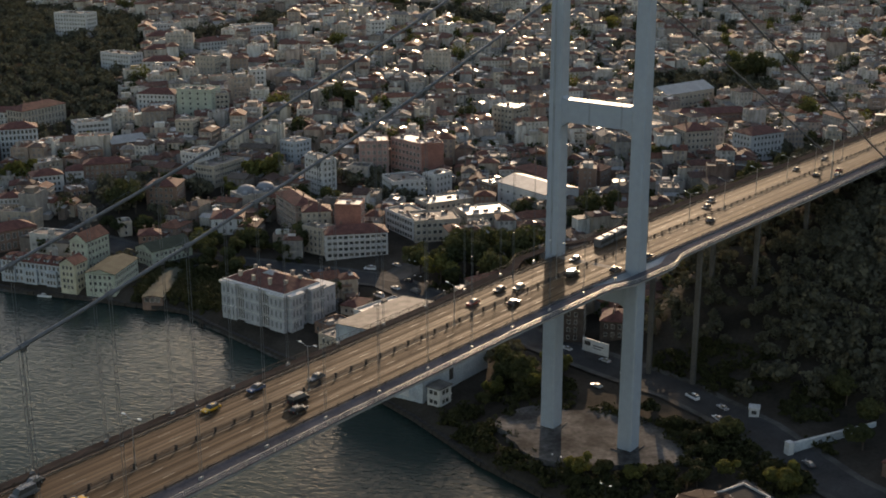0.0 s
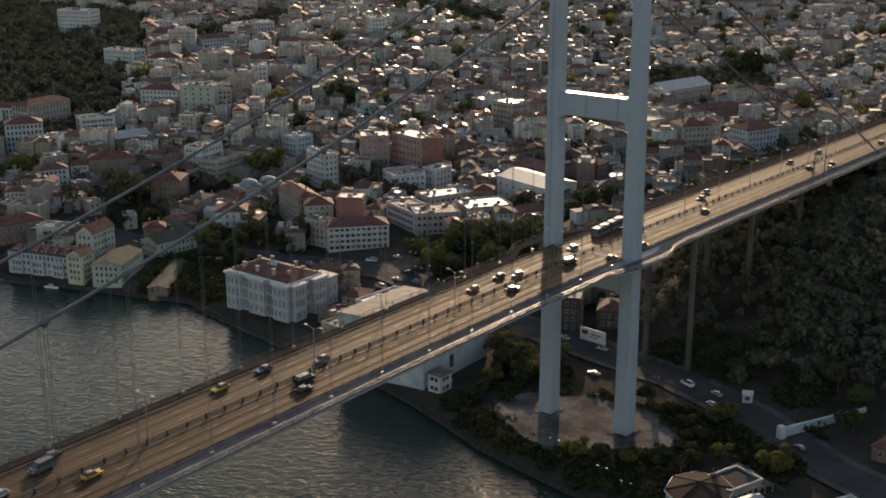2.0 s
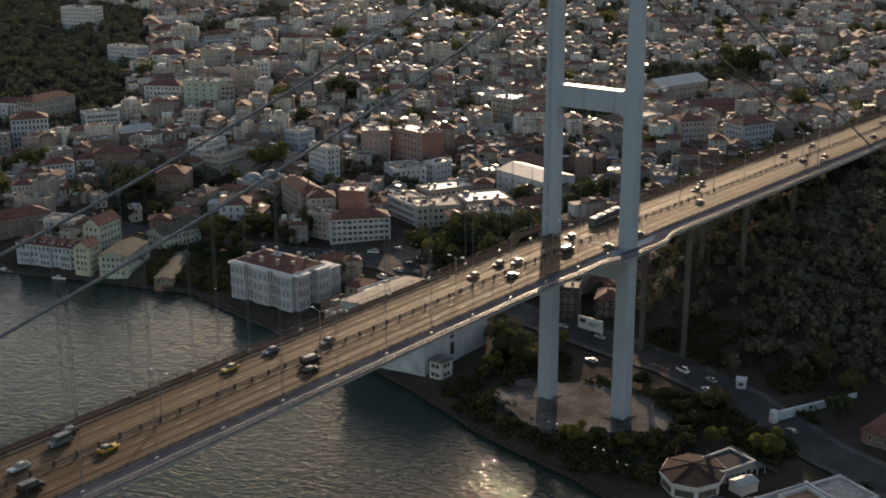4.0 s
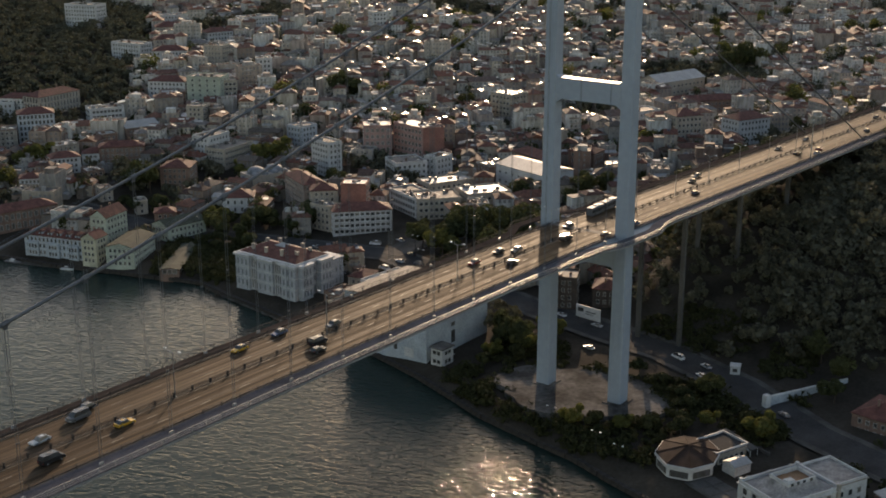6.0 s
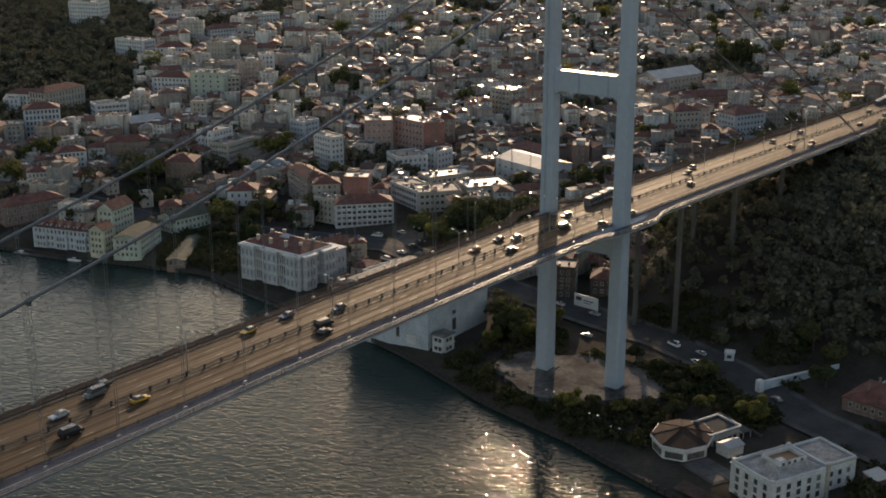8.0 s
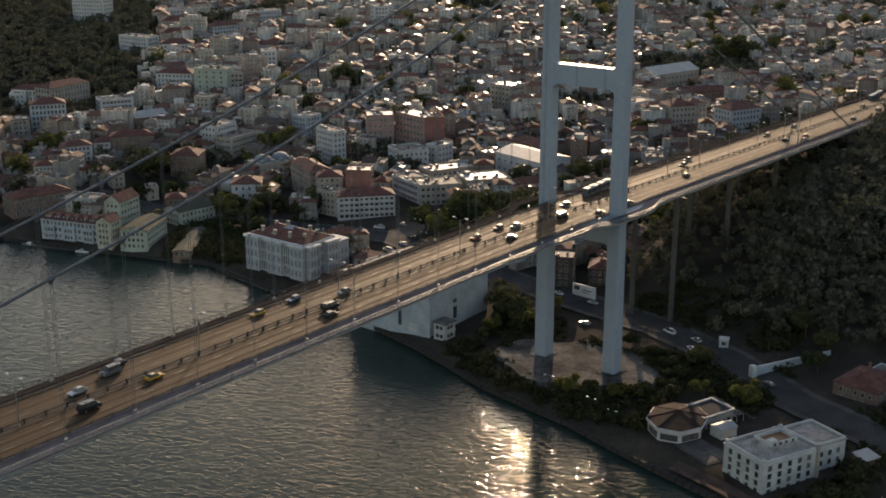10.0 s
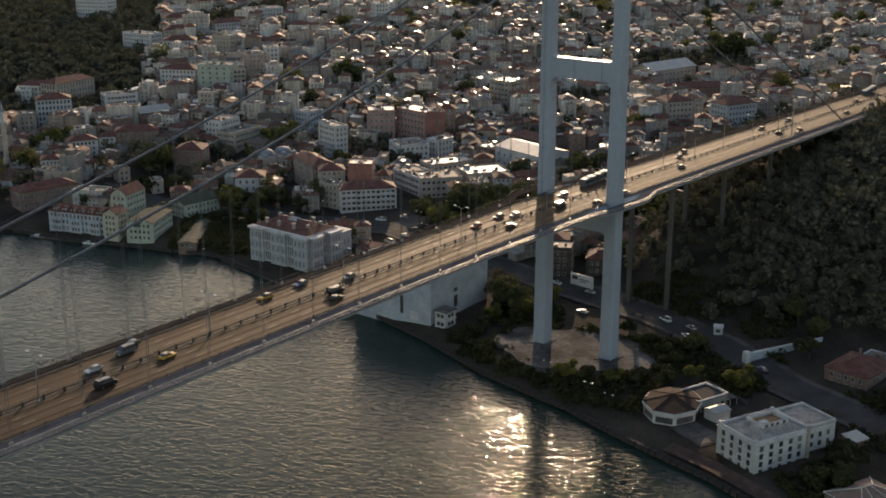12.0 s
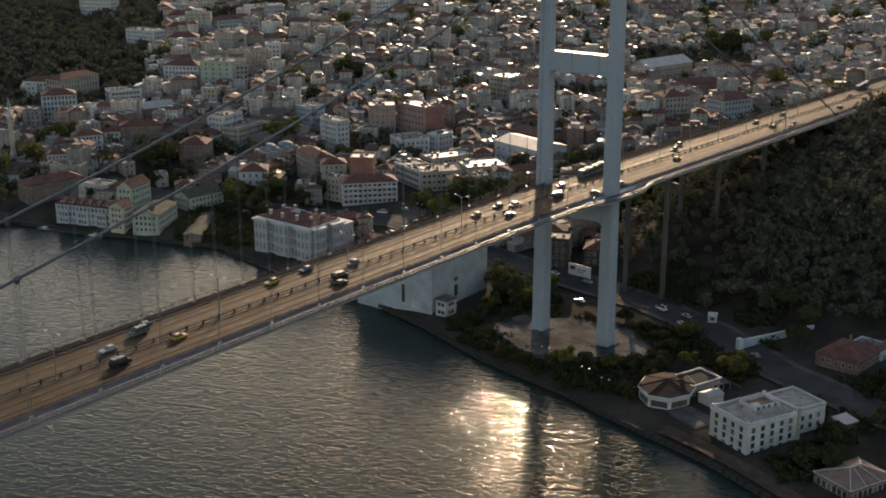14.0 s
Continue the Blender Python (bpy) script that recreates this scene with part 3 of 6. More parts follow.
        g.box(x - 1.3, x + 1.3, YC - 11.2, YC + 11.2, deck_z(x + 1.3) + 0.05, deck_z(x - 1.3) + 0.085)
        g.part("expansion_joint", deck, M["kerb"], label="bright worn steel expansion joint")
    # tower
    for sgn, name in ((-1, "tower_leg"), (1, "tower_leg")):
        y = YC + sgn * HALF
        g = Mesh()
        rings = []
        for z in (5.6, 8.0, 35, 62, 90, 113, 140, 164.5):
            t = (z - 5.6) / 159
            a, b = 2.75 - 0.65 * t, 2.5 - 0.55 * t
            c = 0.35
            rings.append([(-a, y - b + c, z), (-a + c, y - b, z), (a - c, y - b, z), (a, y - b + c, z), (a, y + b - c, z), (a - c, y + b, z), (-a + c, y + b, z), (-a, y + b - c, z)])
        g.grid(rings)
        leg = g.part(name, top, M["steel"], label="tapered blue-grey painted steel box leg")
        g = Mesh()
        for k in (-0.42, 0.42):
            for z0, z1 in ((8.2, 60), (67.5, 104), (114.5, 158)):
                t0, t1 = (z0 - 5.6) / 159, (z1 - 5.6) / 159
                a0, a1 = 2.75 - 0.65 * t0, 2.75 - 0.65 * t1
                g.grid([[(-a0 - 0.07, y + k * 2.6 - 0.09, z0), (-a0 + 0.05, y + k * 2.6 - 0.09, z0), (-a0 + 0.05, y + k * 2.6 + 0.09, z0), (-a0 - 0.07, y + k * 2.6 + 0.09, z0)],
                        [(-a1 - 0.07, y + k * 2.2 - 0.09, z1), (-a1 + 0.05, y + k * 2.2 - 0.09, z1), (-a1 + 0.05, y + k * 2.2 + 0.09, z1), (-a1 - 0.07, y + k * 2.2 + 0.09, z1)]])
        g.part("seam", leg, M["steel"])
        g = Mesh()
        g.box(-4.4, 4.4, y - 4.0, y + 4.0, 4.6, 6.85, top=(0.3, 0.3))
        g.part("plinth", leg, M["pad"], label="stained concrete footing")
        g = Mesh()
        g.grid([[(-2.6, y - 1.6, 164.5), (2.6, y - 1.6, 164.5), (2.6, y + 1.6, 164.5), (-2.6, y + 1.6, 164.5)], [(-1.4, y - 1.0, 167.2), (1.4, y - 1.0, 167.2), (1.4, y + 1.0, 167.2), (-1.4, y + 1.0, 167.2)]])
        g.part("saddle", leg, M["steel"])
    for z0, z1 in ((53.5, 60.0), (106.3, 113.0), (156.5, 162.5)):
        g = Mesh()
        yi = HALF - 1.9
        g.box(-1.9, 1.9, YC - yi, YC + yi, z0, z1)
        g.box(-2.0, 2.0, YC - yi + 0.6, YC + yi - 0.6, z1, z1 + 0.12)
        beam = g.part("cross_beam", top, M["steel"], label="blue-grey steel portal beam between the legs")
        for sgn in (-1, 1):
            g = Mesh()
            y1 = YC + sgn * (yi + 0.02)
            tri = [(y1, z0 - 1.6), (y1 - sgn * 2.4, z0 + 0.02), (y1, z0 + 0.02)]
            g.grid([[(-1.7, y, z) for y, z in tri][::sgn], [(1.7, y, z) for y, z in tri][::sgn]])
            tri = [(y1, z1 + 0.9), (y1 - sgn * 1.5, z1 - 0.02), (y1, z1 - 0.02)]
            g.grid([[(-1.7, y, z) for y, z in tri][::-sgn], [(1.7, y, z) for y, z in tri][::-sgn]])
            g.part("haunch", beam, M["steel"])
    # main cables with their clamps and hangers
    for sgn in (-1, 1):
        y = YC + sgn * HALF
        g = Mesh()
        pts = [Vector((x, y, cable_z(x) + 1.2 * step(14, 0, abs(x)))) for x in span(-600, -20, 12) + span(-20, 20, 2)[1:] + span(20, 240, 12)[1:]]
        rings = []
        for p in pts:
            rings.append([p + Vector((0, math.cos(i * math.tau / 10), math.sin(i * math.tau / 10))) * 0.36 for i in range(10)])
        g.grid(rings)
        cab = g.part("main_cable", top, M["cable"], label="thick wrapped steel suspension cable", smooth=True)
        g = Mesh()
        for dy in (-0.32, 0.32):
            for a, b in zip(pts, pts[1:]):
                g.rod(a + Vector((0, dy, 1.15)), b + Vector((0, dy, 1.15)), 0.022, 4)
        g.part("hand_rope", cab, M["cable"])
        for k in range(0, 30):
            x = -12.2 - 17.9 * k
            zc, zd = cable_z(x), deck_z(x)
            clamp = Mesh()
            s = (cable_z(x + 1) - cable_z(x - 1)) / 2
            clamp.grid([[Vector((x + t, y, zc + s * t)) + Vector((0, math.cos(i * math.tau / 8), math.sin(i * math.tau / 8))) * 0.55 for i in range(8)] for t in (-0.75, 0.75)])
            clamp.box(x - 0.5, x + 0.5, y - 0.12, y + 0.12, zc - 1.1, zc - 0.4)
            clamp.rod((x - 0.35, y, zc + 0.3), (x - 0.35, y, zc + 1.7), 0.07, 5)
            clamp.rod((x + 0.35, y, zc + 0.3), (x + 0.35, y, zc + 1.7), 0.07, 5)
            hang = Mesh()
            for dx in (-0.3, 0.3):
                hang.rod((x + dx, y, zd - 0.3), (x + dx, y, zc - 0.6), 0.05, 6)
            for z in (0.33, 0.66):
                hang.box(x - 0.42, x + 0.42, y - 0.06, y + 0.06, zd + (zc - zd) * z - 0.1, zd + (zc - zd) * z + 0.1)
            h = hang.part("hanger", top, M["cable"], label="pair of thin vertical steel hanger ropes")
            clamp.part("clamp", h, M["cable"])
            sock = Mesh()
            sock.box(x - 0.6, x + 0.6, y - 0.22, y + 0.22, zd - 0.6, zd + 0.75, top=(0.15, 0.05))
            sock.part("socket", h, M["rail"])
    # approach columns on the land
    for x in (56, 104, 152, 200):
        for sgn in (-1, 1):
            y = YC + sgn * 8.5
            gz = height(x, y)
            if deck_z(x) - 3.2 - gz < 2:
                continue
            g = Mesh()
            g.grid([[(x + c * 0.75, y + s * 0.85, z) for c, s in ((-1, -0.7), (-0.7, -1), (0.7, -1), (1, -0.7), (1, 0.7), (0.7, 1), (-0.7, 1), (-1, 0.7))] for z in (gz - 2, deck_z(x) - 3.1)])
            col = g.part("approach_column", top, M["concrete"], label="slender dark concrete approach column")
        g = Mesh()
        g.box(x - 0.9, x + 0.9, YC - 10.2, YC + 10.2, deck_z(x) - 4.3, deck_z(x) - 3.15, top=(0, -0.4))
        g.part("column_cap", top, M["concrete"])
    g = Mesh()
    sweep(g, [(-14.5, -60), (-12.8, -3.3), (12.8, -3.3), (14.5, -60)], span(262, 420, 20))
    g.part("abutment", top, M["concrete"], label="dark concrete abutment where the deck meets the hill")


build_bridge()


def build_lamp():
    t = thing("street_lamp", "slim grey double-armed street lamp on the bridge median", "street lamp", group="median street lamps")
    g = Mesh()
    g.rod((0, 0, 0), (0, 0, 10.6), 0.13, 8, r2=0.075)
    g.box(-0.25, 0.25, -0.25, 0.25, 0, 0.35, top=(0.08, 0.08))
    g.part("pole", t, M["metal"])
    for s in (-1, 1):
        g = Mesh()
        g.rod((0, 0, 10.3), (0, s * 1.9, 11.1), 0.05, 6)
        arm = g.part("arm", t, M["metal"])
        g = Mesh()
        g.box(-0.2, 0.2, s * 2.3 - 0.5, s * 2.3 + 0.5, 11.02, 11.2, top=(0.06, 0.15))
        g.part("lantern", arm, M["lamp"])
    return t


LAMP = build_lamp()
LX = [-228, -177.6, -127.5, -72, -22, 34, 64, 92, 120, 150, 180, 212, 246, 280, 315]
for i, x in enumerate(LX):
    m = Matrix.Translation((x, YC, deck_z(x) + 0.05))
    if i == 0:
        LAMP.matrix_world = m
    else:
        copy_thing(LAMP, m)


def build_mast(x, y):
    t = thing("sign_mast", "tall dark steel gantry mast beside the lanes", "mast", Matrix.Translation((x, y, deck_z(x) - 0.2)))
    g = Mesh()
    g.rod((0, 0, 0), (0, 0, 17.5), 0.3, 8, r2=0.16)
    g.part("pole", t, M["metal"])
    g = Mesh()
    g.box(-0.3, 0.3, -0.7, 0.7, 16.9, 17.6, top=(0.1, 0.2))
    g.part("head", t, M["metal"])
    g = Mesh()
    for k in range(12):
        g.box(-0.55, -0.35, -0.3, 0.3, 1 + k * 1.3, 1.08 + k * 1.3)
    g.part("ladder", t, M["metal"])


build_mast(165, YC - 12.4)

# ---- buildings ----
def window_mesh(w, h, wall=None):
    """A framed pane that sits in a wall looking towards -y; origin at its sill's middle."""
    g = Mesh()
    o = lambda e, y: [(-w / 2 - e, y, -e), (w / 2 + e, y, -e), (w / 2 + e, y, h + e), (-w / 2 - e, y, h + e)]
    g.grid([o(0.09, 0.06), o(0.09, -0.06), o(0.0, -0.06), o(0.0, 0.0)])
    g.s[-1] = 1
    return g.data("window", M["frame"], M["glass"])


WINDOWS = {}


def windows(parent, w, d, z0, floors, fh, win=(1.1, 1.5), gap=2.6, sides="nesw", name="window"):
    """Rows of windows on the walls of a block of w by d centred on the parent's origin."""
    if win not in WINDOWS:
        WINDOWS[win] = window_mesh(*win)
    for side in sides:
        out = {"s": Vector((0, -1, 0)), "n": Vector((0, 1, 0)), "w": Vector((-1, 0, 0)), "e": Vector((1, 0, 0))}[side]
        if (parent.matrix_world.to_3x3() @ out).dot(Vector((0.8, 0.6, 0))) > 0.25:
            continue  # that wall turns its back on the strait
        joined = parent.matrix_world.translation.x > 190 or parent.matrix_world.translation.y > 290
        length, off, rot = {"s": (w, d / 2, 0), "n": (w, d / 2, 180), "w": (d, w / 2, -90), "e": (d, w / 2, 90)}[side]
        n = max(1, int((length - 1.0) / gap))
        if joined:  # small and far: one mesh for the wall's panes
            g = Mesh()
            q = pose(0, 0, 0, 0, 0, rot)
            for k in range(floors):
                for i in range(n):
                    u, z = (i - (n - 1) / 2) * gap, z0 + k * fh
                    a, b = win[0] / 2, win[1]
                    ring = lambda e, y: [q @ Vector((u + sx * (a + e), -off - y, z + sz)) for sx, sz in ((-1, -e), (1, -e), (1, b + e), (-1, b + e))]
                    g.grid([ring(0.1, -0.02), ring(0.1, 0.06), ring(0.0, 0.06), ring(0.0, 0.012)])
                    g.s[-1] = 1
            tagged(g.part("glazing", parent, M["frame"], M["glass"]), kind="stuff")
            continue
        for k in range(floors):
            for i in range(n):
                u = (i - (n - 1) / 2) * gap
                share(name, WINDOWS[win], parent, pose(0, 0, 0, 0, 0, rot) @ Matrix.Translation((u, -off - 0.012, z0 + k * fh)))


def hip(g, w, d, z, rise, over=0.4, ridge=None, slot=0):
    """A hipped roof over w by d."""
    a, b = w / 2 + over, d / 2 + over
    if w >= d:
        r = max(0.2, a - b) if ridge is None else ridge
        top = [(-r, 0, z + rise), (r, 0, z + rise)]
        lo = [(-a, -b, z), (a, -b, z), (a, b, z), (-a, b, z)]
        faces = [(lo[0], lo[1], top[1], top[0]), (lo[1], lo[2], top[1]), (lo[2], lo[3], top[0], top[1]), (lo[3], lo[0], top[0])]
    else:
        r = max(0.2, b - a) if ridge is None else ridge
        top = [(0, -r, z + rise), (0, r, z + rise)]
        lo = [(-a, -b, z), (a, -b, z), (a, b, z), (-a, b, z)]
        faces = [(lo[0], lo[1], top[0]), (lo[1], lo[2], top[1], top[0]), (lo[2], lo[3], top[1]), (lo[3], lo[0], top[0], top[1])]
    for f in faces:
        g.poly(f, slot)
    g.box(-a, a, -b, b, z - 0.18, z - 0.004, slot)


def gable(g, w, d, z, rise, over=0.4, slot=0, wall=1):
    """A gabled roof with its ridge along x."""
    a, b = w / 2 + over, d / 2 + over
    for s in (-1, 1):
        q = [(-a, s * b, z - 0.15), (a, s * b, z - 0.15), (a, 0, z + rise), (-a, 0, z + rise)]
        up = [(x, y, zz + 0.16) for x, y, zz in q]
        g.grid([q[::-s], up[::-s]], slot)
    for s in (-1, 1):
        x = s * w / 2
        g.poly([(x, -d / 2, z - 0.1), (x, d / 2, z - 0.1), (x, 0, z + rise * (1 - 0.4 / b) - 0.15)][::s], wall)


def parapet(g, w, d, z, h=0.7, t=0.25, slot=0):
    ring = lambda e, q: [(-w / 2 + e, -d / 2 + e, q), (w / 2 - e, -d / 2 + e, q), (w / 2 - e, d / 2 - e, q), (-w / 2 + e, d / 2 - e, q)]
    g.grid([ring(0, z), ring(0, z + h), ring(t, z + h), ring(t, z)], slot, caps=False)


BUILT = []  # plan discs already taken


def house(x, y, w, d, floors, rot, wall, roof, label, fh=3.1, z=None, win=(1.1, 1.5), gap=2.6, rise=None, name="house", sides="nesw", dig=3.0):
    """A house with body, roof, cornice, chimney and every window."""
    z = height(x, y) if z is None else z
    t = thing(name, label, "building", pose(x, y, z, 0, 0, rot))
    h = floors * fh + 0.4
    g = Mesh()
    g.box(-w / 2, w / 2, -d / 2, d / 2, -dig, h)
    g.part("wall", t, M[wall])
    for k in range(1, floors):
        g = Mesh()
        zz = k * fh + 0.2
        g.grid([[(sx * (w / 2 + 0.05), sy * (d / 2 + 0.05), q) for sx, sy in ((-1, -1), (1, -1), (1, 1), (-1, 1))] for q in (zz, zz + 0.18)])
        g.part("string_course", t, M["trim" if wall in ("white", "palace", "bluewhite") else wall])
    g = Mesh()
    g.grid([[(sx * (w / 2 + e), sy * (d / 2 + e), q) for sx, sy in ((-1, -1), (1, -1), (1, 1), (-1, 1))] for q, e in ((h - 0.3, 0.06), (h, 0.25))])
    g.part("cornice", t, M["trim" if wall in ("white", "palace", "bluewhite") else wall])
    g = Mesh()
    rise = rise or min(w, d) * 0.22
    if roof == "hip":
        hip(g, w, d, h + 0.2, rise)
        g.part("roof", t, M["tile"], label="weathered red clay tile roof")
    elif roof == "gable":
        gable(g, w, d, h + 0.2, rise)
        g.part("roof", t, M["tile"], M[wall], label="weathered red clay tile roof")
    elif roof in ("sheet", "mossy"):
        gable(g, w, d, h + 0.2, rise)
        g.part("roof", t, M["sheet" if roof == "sheet" else "green_roof"], M[wall], label="pale metal sheet roof" if roof == "sheet" else "mossy grey-green sheet roof")
    else:
        g.box(-w / 2 + 0.25, w / 2 - 0.25, -d / 2 + 0.25, d / 2 - 0.25, h, h + 0.1)
        g.part("roof", t, M["bright_sheet" if roof == "pale" else "flat_roof"], label="flat roof")
        g = Mesh()
        parapet(g, w, d, h + 0.004)
        g.part("parapet", t, M[wall])
        cr = random.Random(int(x * 7 + y))
        for k in range(int(w * d / 70) + 2):
            g = Mesh()
            px, py, s = cr.uniform(-w / 2 + 2, w / 2 - 2), cr.uniform(-d / 2 + 2, d / 2 - 2), cr.uniform(0.4, 1.5)
            g.box(px - s, px + s, py - s * 0.6, py + s * 0.6, h + 0.102, h + cr.uniform(0.6, 2.2), top=(0.08, 0.06))
            g.part("roof_unit", t, M[cr.choice(("sheet", "brown", "flat_roof", "metal"))])
    if roof in ("hip", "gable"):
        for k in range(2):
            g = Mesh()
            cx, cy = w * (0.18 - 0.4 * k), d * 0.12
            g.box(cx - 0.4, cx + 0.4, cy - 0.3, cy + 0.3, h, h + rise + 1.0)
            g.box(cx - 0.5, cx + 0.5, cy - 0.4, cy + 0.4, h + rise + 1.0, h + rise + 1.15)
            g.part("chimney", t, M["brown"])
    windows(t, w, d, 1.0, floors, fh, win, gap, sides)
    BUILT.append((x, y, max(w, d) * 0.62))
    return t


# the palace on the quay: a block with projecting bays, three storeys, tile roof, many chimneys
def build_palace():
    W, D, H = 33.7, 19.5, 14.3
    t = thing("palace", "pale stucco three-storey waterside palace with dark red tile roof", "building", pose(26.4, 162.3, 4.4, 0, 0, -91))
    g = Mesh()
    g.box(-W / 2, W / 2, -D / 2, D / 2, -3, H)
    g.part("wall", t, M["palace"])
    # projecting bays: (x0, x1) on the sea front, and on the flank
    for x0, x1 in ((-W / 2 - 0.6, -W / 2 + 7.5), (-4.5, 4.5), (W / 2 - 7.5, W / 2 + 0.6)):
        g = Mesh()
        g.box(x0, x1, -D / 2 - 1.6, -D / 2 - 0.002, -3, H)
        g.part("bay", t, M["palace"])
    for y0, y1 in ((-D / 2 + 0.8, -D / 2 + 7.2), (D / 2 - 7.2, D / 2)):
        g = Mesh()
        g.box(W / 2 + 0.002, W / 2 + 2.6, y0, y1, -3, H)
        g.part("bay", t, M["palace"])
    for z, e, hh in ((4.55, 0.12, 0.35), (9.15, 0.12, 0.35), (H - 0.2, 0.7, 0.9)):
        g = Mesh()
        g.box(-W / 2 - e, W / 2 + e, -D / 2 - e, D / 2 + e, z, z + hh)
        for x0, x1 in ((-W / 2 - 0.6, -W / 2 + 7.5), (-4.5, 4.5), (W / 2 - 7.5, W / 2 + 0.6)):
            g.box(x0 - e, x1 + e, -D / 2 - 1.6 - e, -D / 2 - e - 0.003, z + 0.004, z + hh - 0.004)
        for y0, y1 in ((-D / 2 + 0.8, -D / 2 + 7.2), (D / 2 - 7.2, D / 2)):
            g.box(W / 2 + e + 0.003, W / 2 + 2.6 + e, y0 - e, y1 + e - 0.01, z + 0.004, z + hh - 0.004)
        g.part("cornice", t, M["trim"])
    # columns of the recessed balconies
    cm = Mesh()
    cm.rod((0, 0, 0), (0, 0, 4.3), 0.28, 8, r2=0.23)
    cm.box(-0.36, 0.36, -0.36, 0.36, 4.3, 4.6)
    cd = cm.data("column", M["trim"])
    # dark slabs stand in for the shade inside the recessed balconies
    dark = Mesh()
    dark.box(-2.6, 2.6, -0.1, 0.05, 0.2, 4.0)
    ld = dark.data("loggia", M["glass"])
    for u in (-7.0, 7.0):
        for k in range(3):
            share("loggia", ld, t, Matrix.Translation((u, -D / 2 - 0.05, 0.3 + k * 4.6)))
            for q in (-1.8, -0.6, 0.6, 1.8):
                share("column", cd, t, Matrix.Translation((u + q, -D / 2 - 0.75, 0.25 + k * 4.6)))
            g = Mesh()
            g.box(u - 2.4, u + 2.4, -D / 2 - 1.15, -D / 2 - 0.12, 0.0 + k * 4.6, 0.25 + k * 4.6)
            g.part("balcony", t, M["trim"])
    wd = window_mesh(1.15, 2.5)
    wd.materials[0], wd.materials[1] = M["trim"], M["pale_glass"]
    for k in range(3):
        z = 1.2 + k * 4.6
        for u in (-15.8, -13.4, -11.0, -3.0, 0, 3.0, 11.0, 13.4, 15.8):
            share("window", wd, t, Matrix.Translation((u, -D / 2 - 1.62, z)))
        for v in (-7.6, -5.8, -4.0, 4.0, 6.0, 8.0):
            share("window", wd, t, pose(W / 2 + 2.62, v, z, 0, 0, 90))
        for v in (-1.6, 1.2):
            share("window", wd, t, pose(W / 2 + 0.02, v, z, 0, 0, 90))
        for v in (-8, -4, 0, 4, 8):
            share("window", wd, t, pose(-W / 2 - 0.02, v, z, 0, 0, -90))
    g = Mesh()
    g.box(-W / 2 - 0.2, W / 2 + 0.2, -D / 2 - 1.2, D / 2 + 0.2, H + 0.6, H + 1.2)
    g.part("parapet", t, M["trim"])
    g = Mesh()
    hip(g, W - 0.9, D - 0.7, H + 1.25, 3.6, 0.3, ridge=8)
    g.part("roof", t, M["tile"], label="dark red clay tile hipped roof")
    for cx, cy, h in ((-11, -6.5, 3.2), (-3, -7, 3.0), (6, -6.8, 3.4), (12, -4, 3.0), (12, 4, 3.0), (-12, 3, 3.2), (-8, 6.5, 3.0), (5, 7, 3.0)):
        g = Mesh()
        g.box(cx - 0.65, cx + 0.65, cy - 0.5, cy + 0.5, H + 1.0, H + 1.2 + h)
        g.box(cx - 0.8, cx + 0.8, cy - 0.65, cy + 0.65, H + 1.2 + h, H + 1.45 + h)
        g.part("chimney", t, M["beige"])
    g = Mesh()
    hip(g, 5, 4, H + 4.3, 1.2, 0.2)
    g.box(-2.4, 2.4, -1.9, 1.9, H + 2.6, H + 4.1, 1)
    g.part("roof_lantern", t, M["sheet"], M["beige"])
    # low wing behind
    g = Mesh()
    g.box(W / 2 - 9, W / 2 + 0.4, D / 2 + 0.01, D / 2 + 9, -3, 12)
    g.box(W / 2 - 9.3, W / 2 + 0.7, D / 2 + 0.02, D / 2 + 9.3, 12, 12.5)
    w = g.part("wing", t, M["palace"])
    for k in range(2):
        for v in (D / 2 + 2, D / 2 + 4.5, D / 2 + 7):
            share("window", wd, w, pose(W / 2 + 0.42, v, 1.2 + 5 * k, 0, 0, 90))
    BUILT.append((30.5, 162, 24))


build_palace()


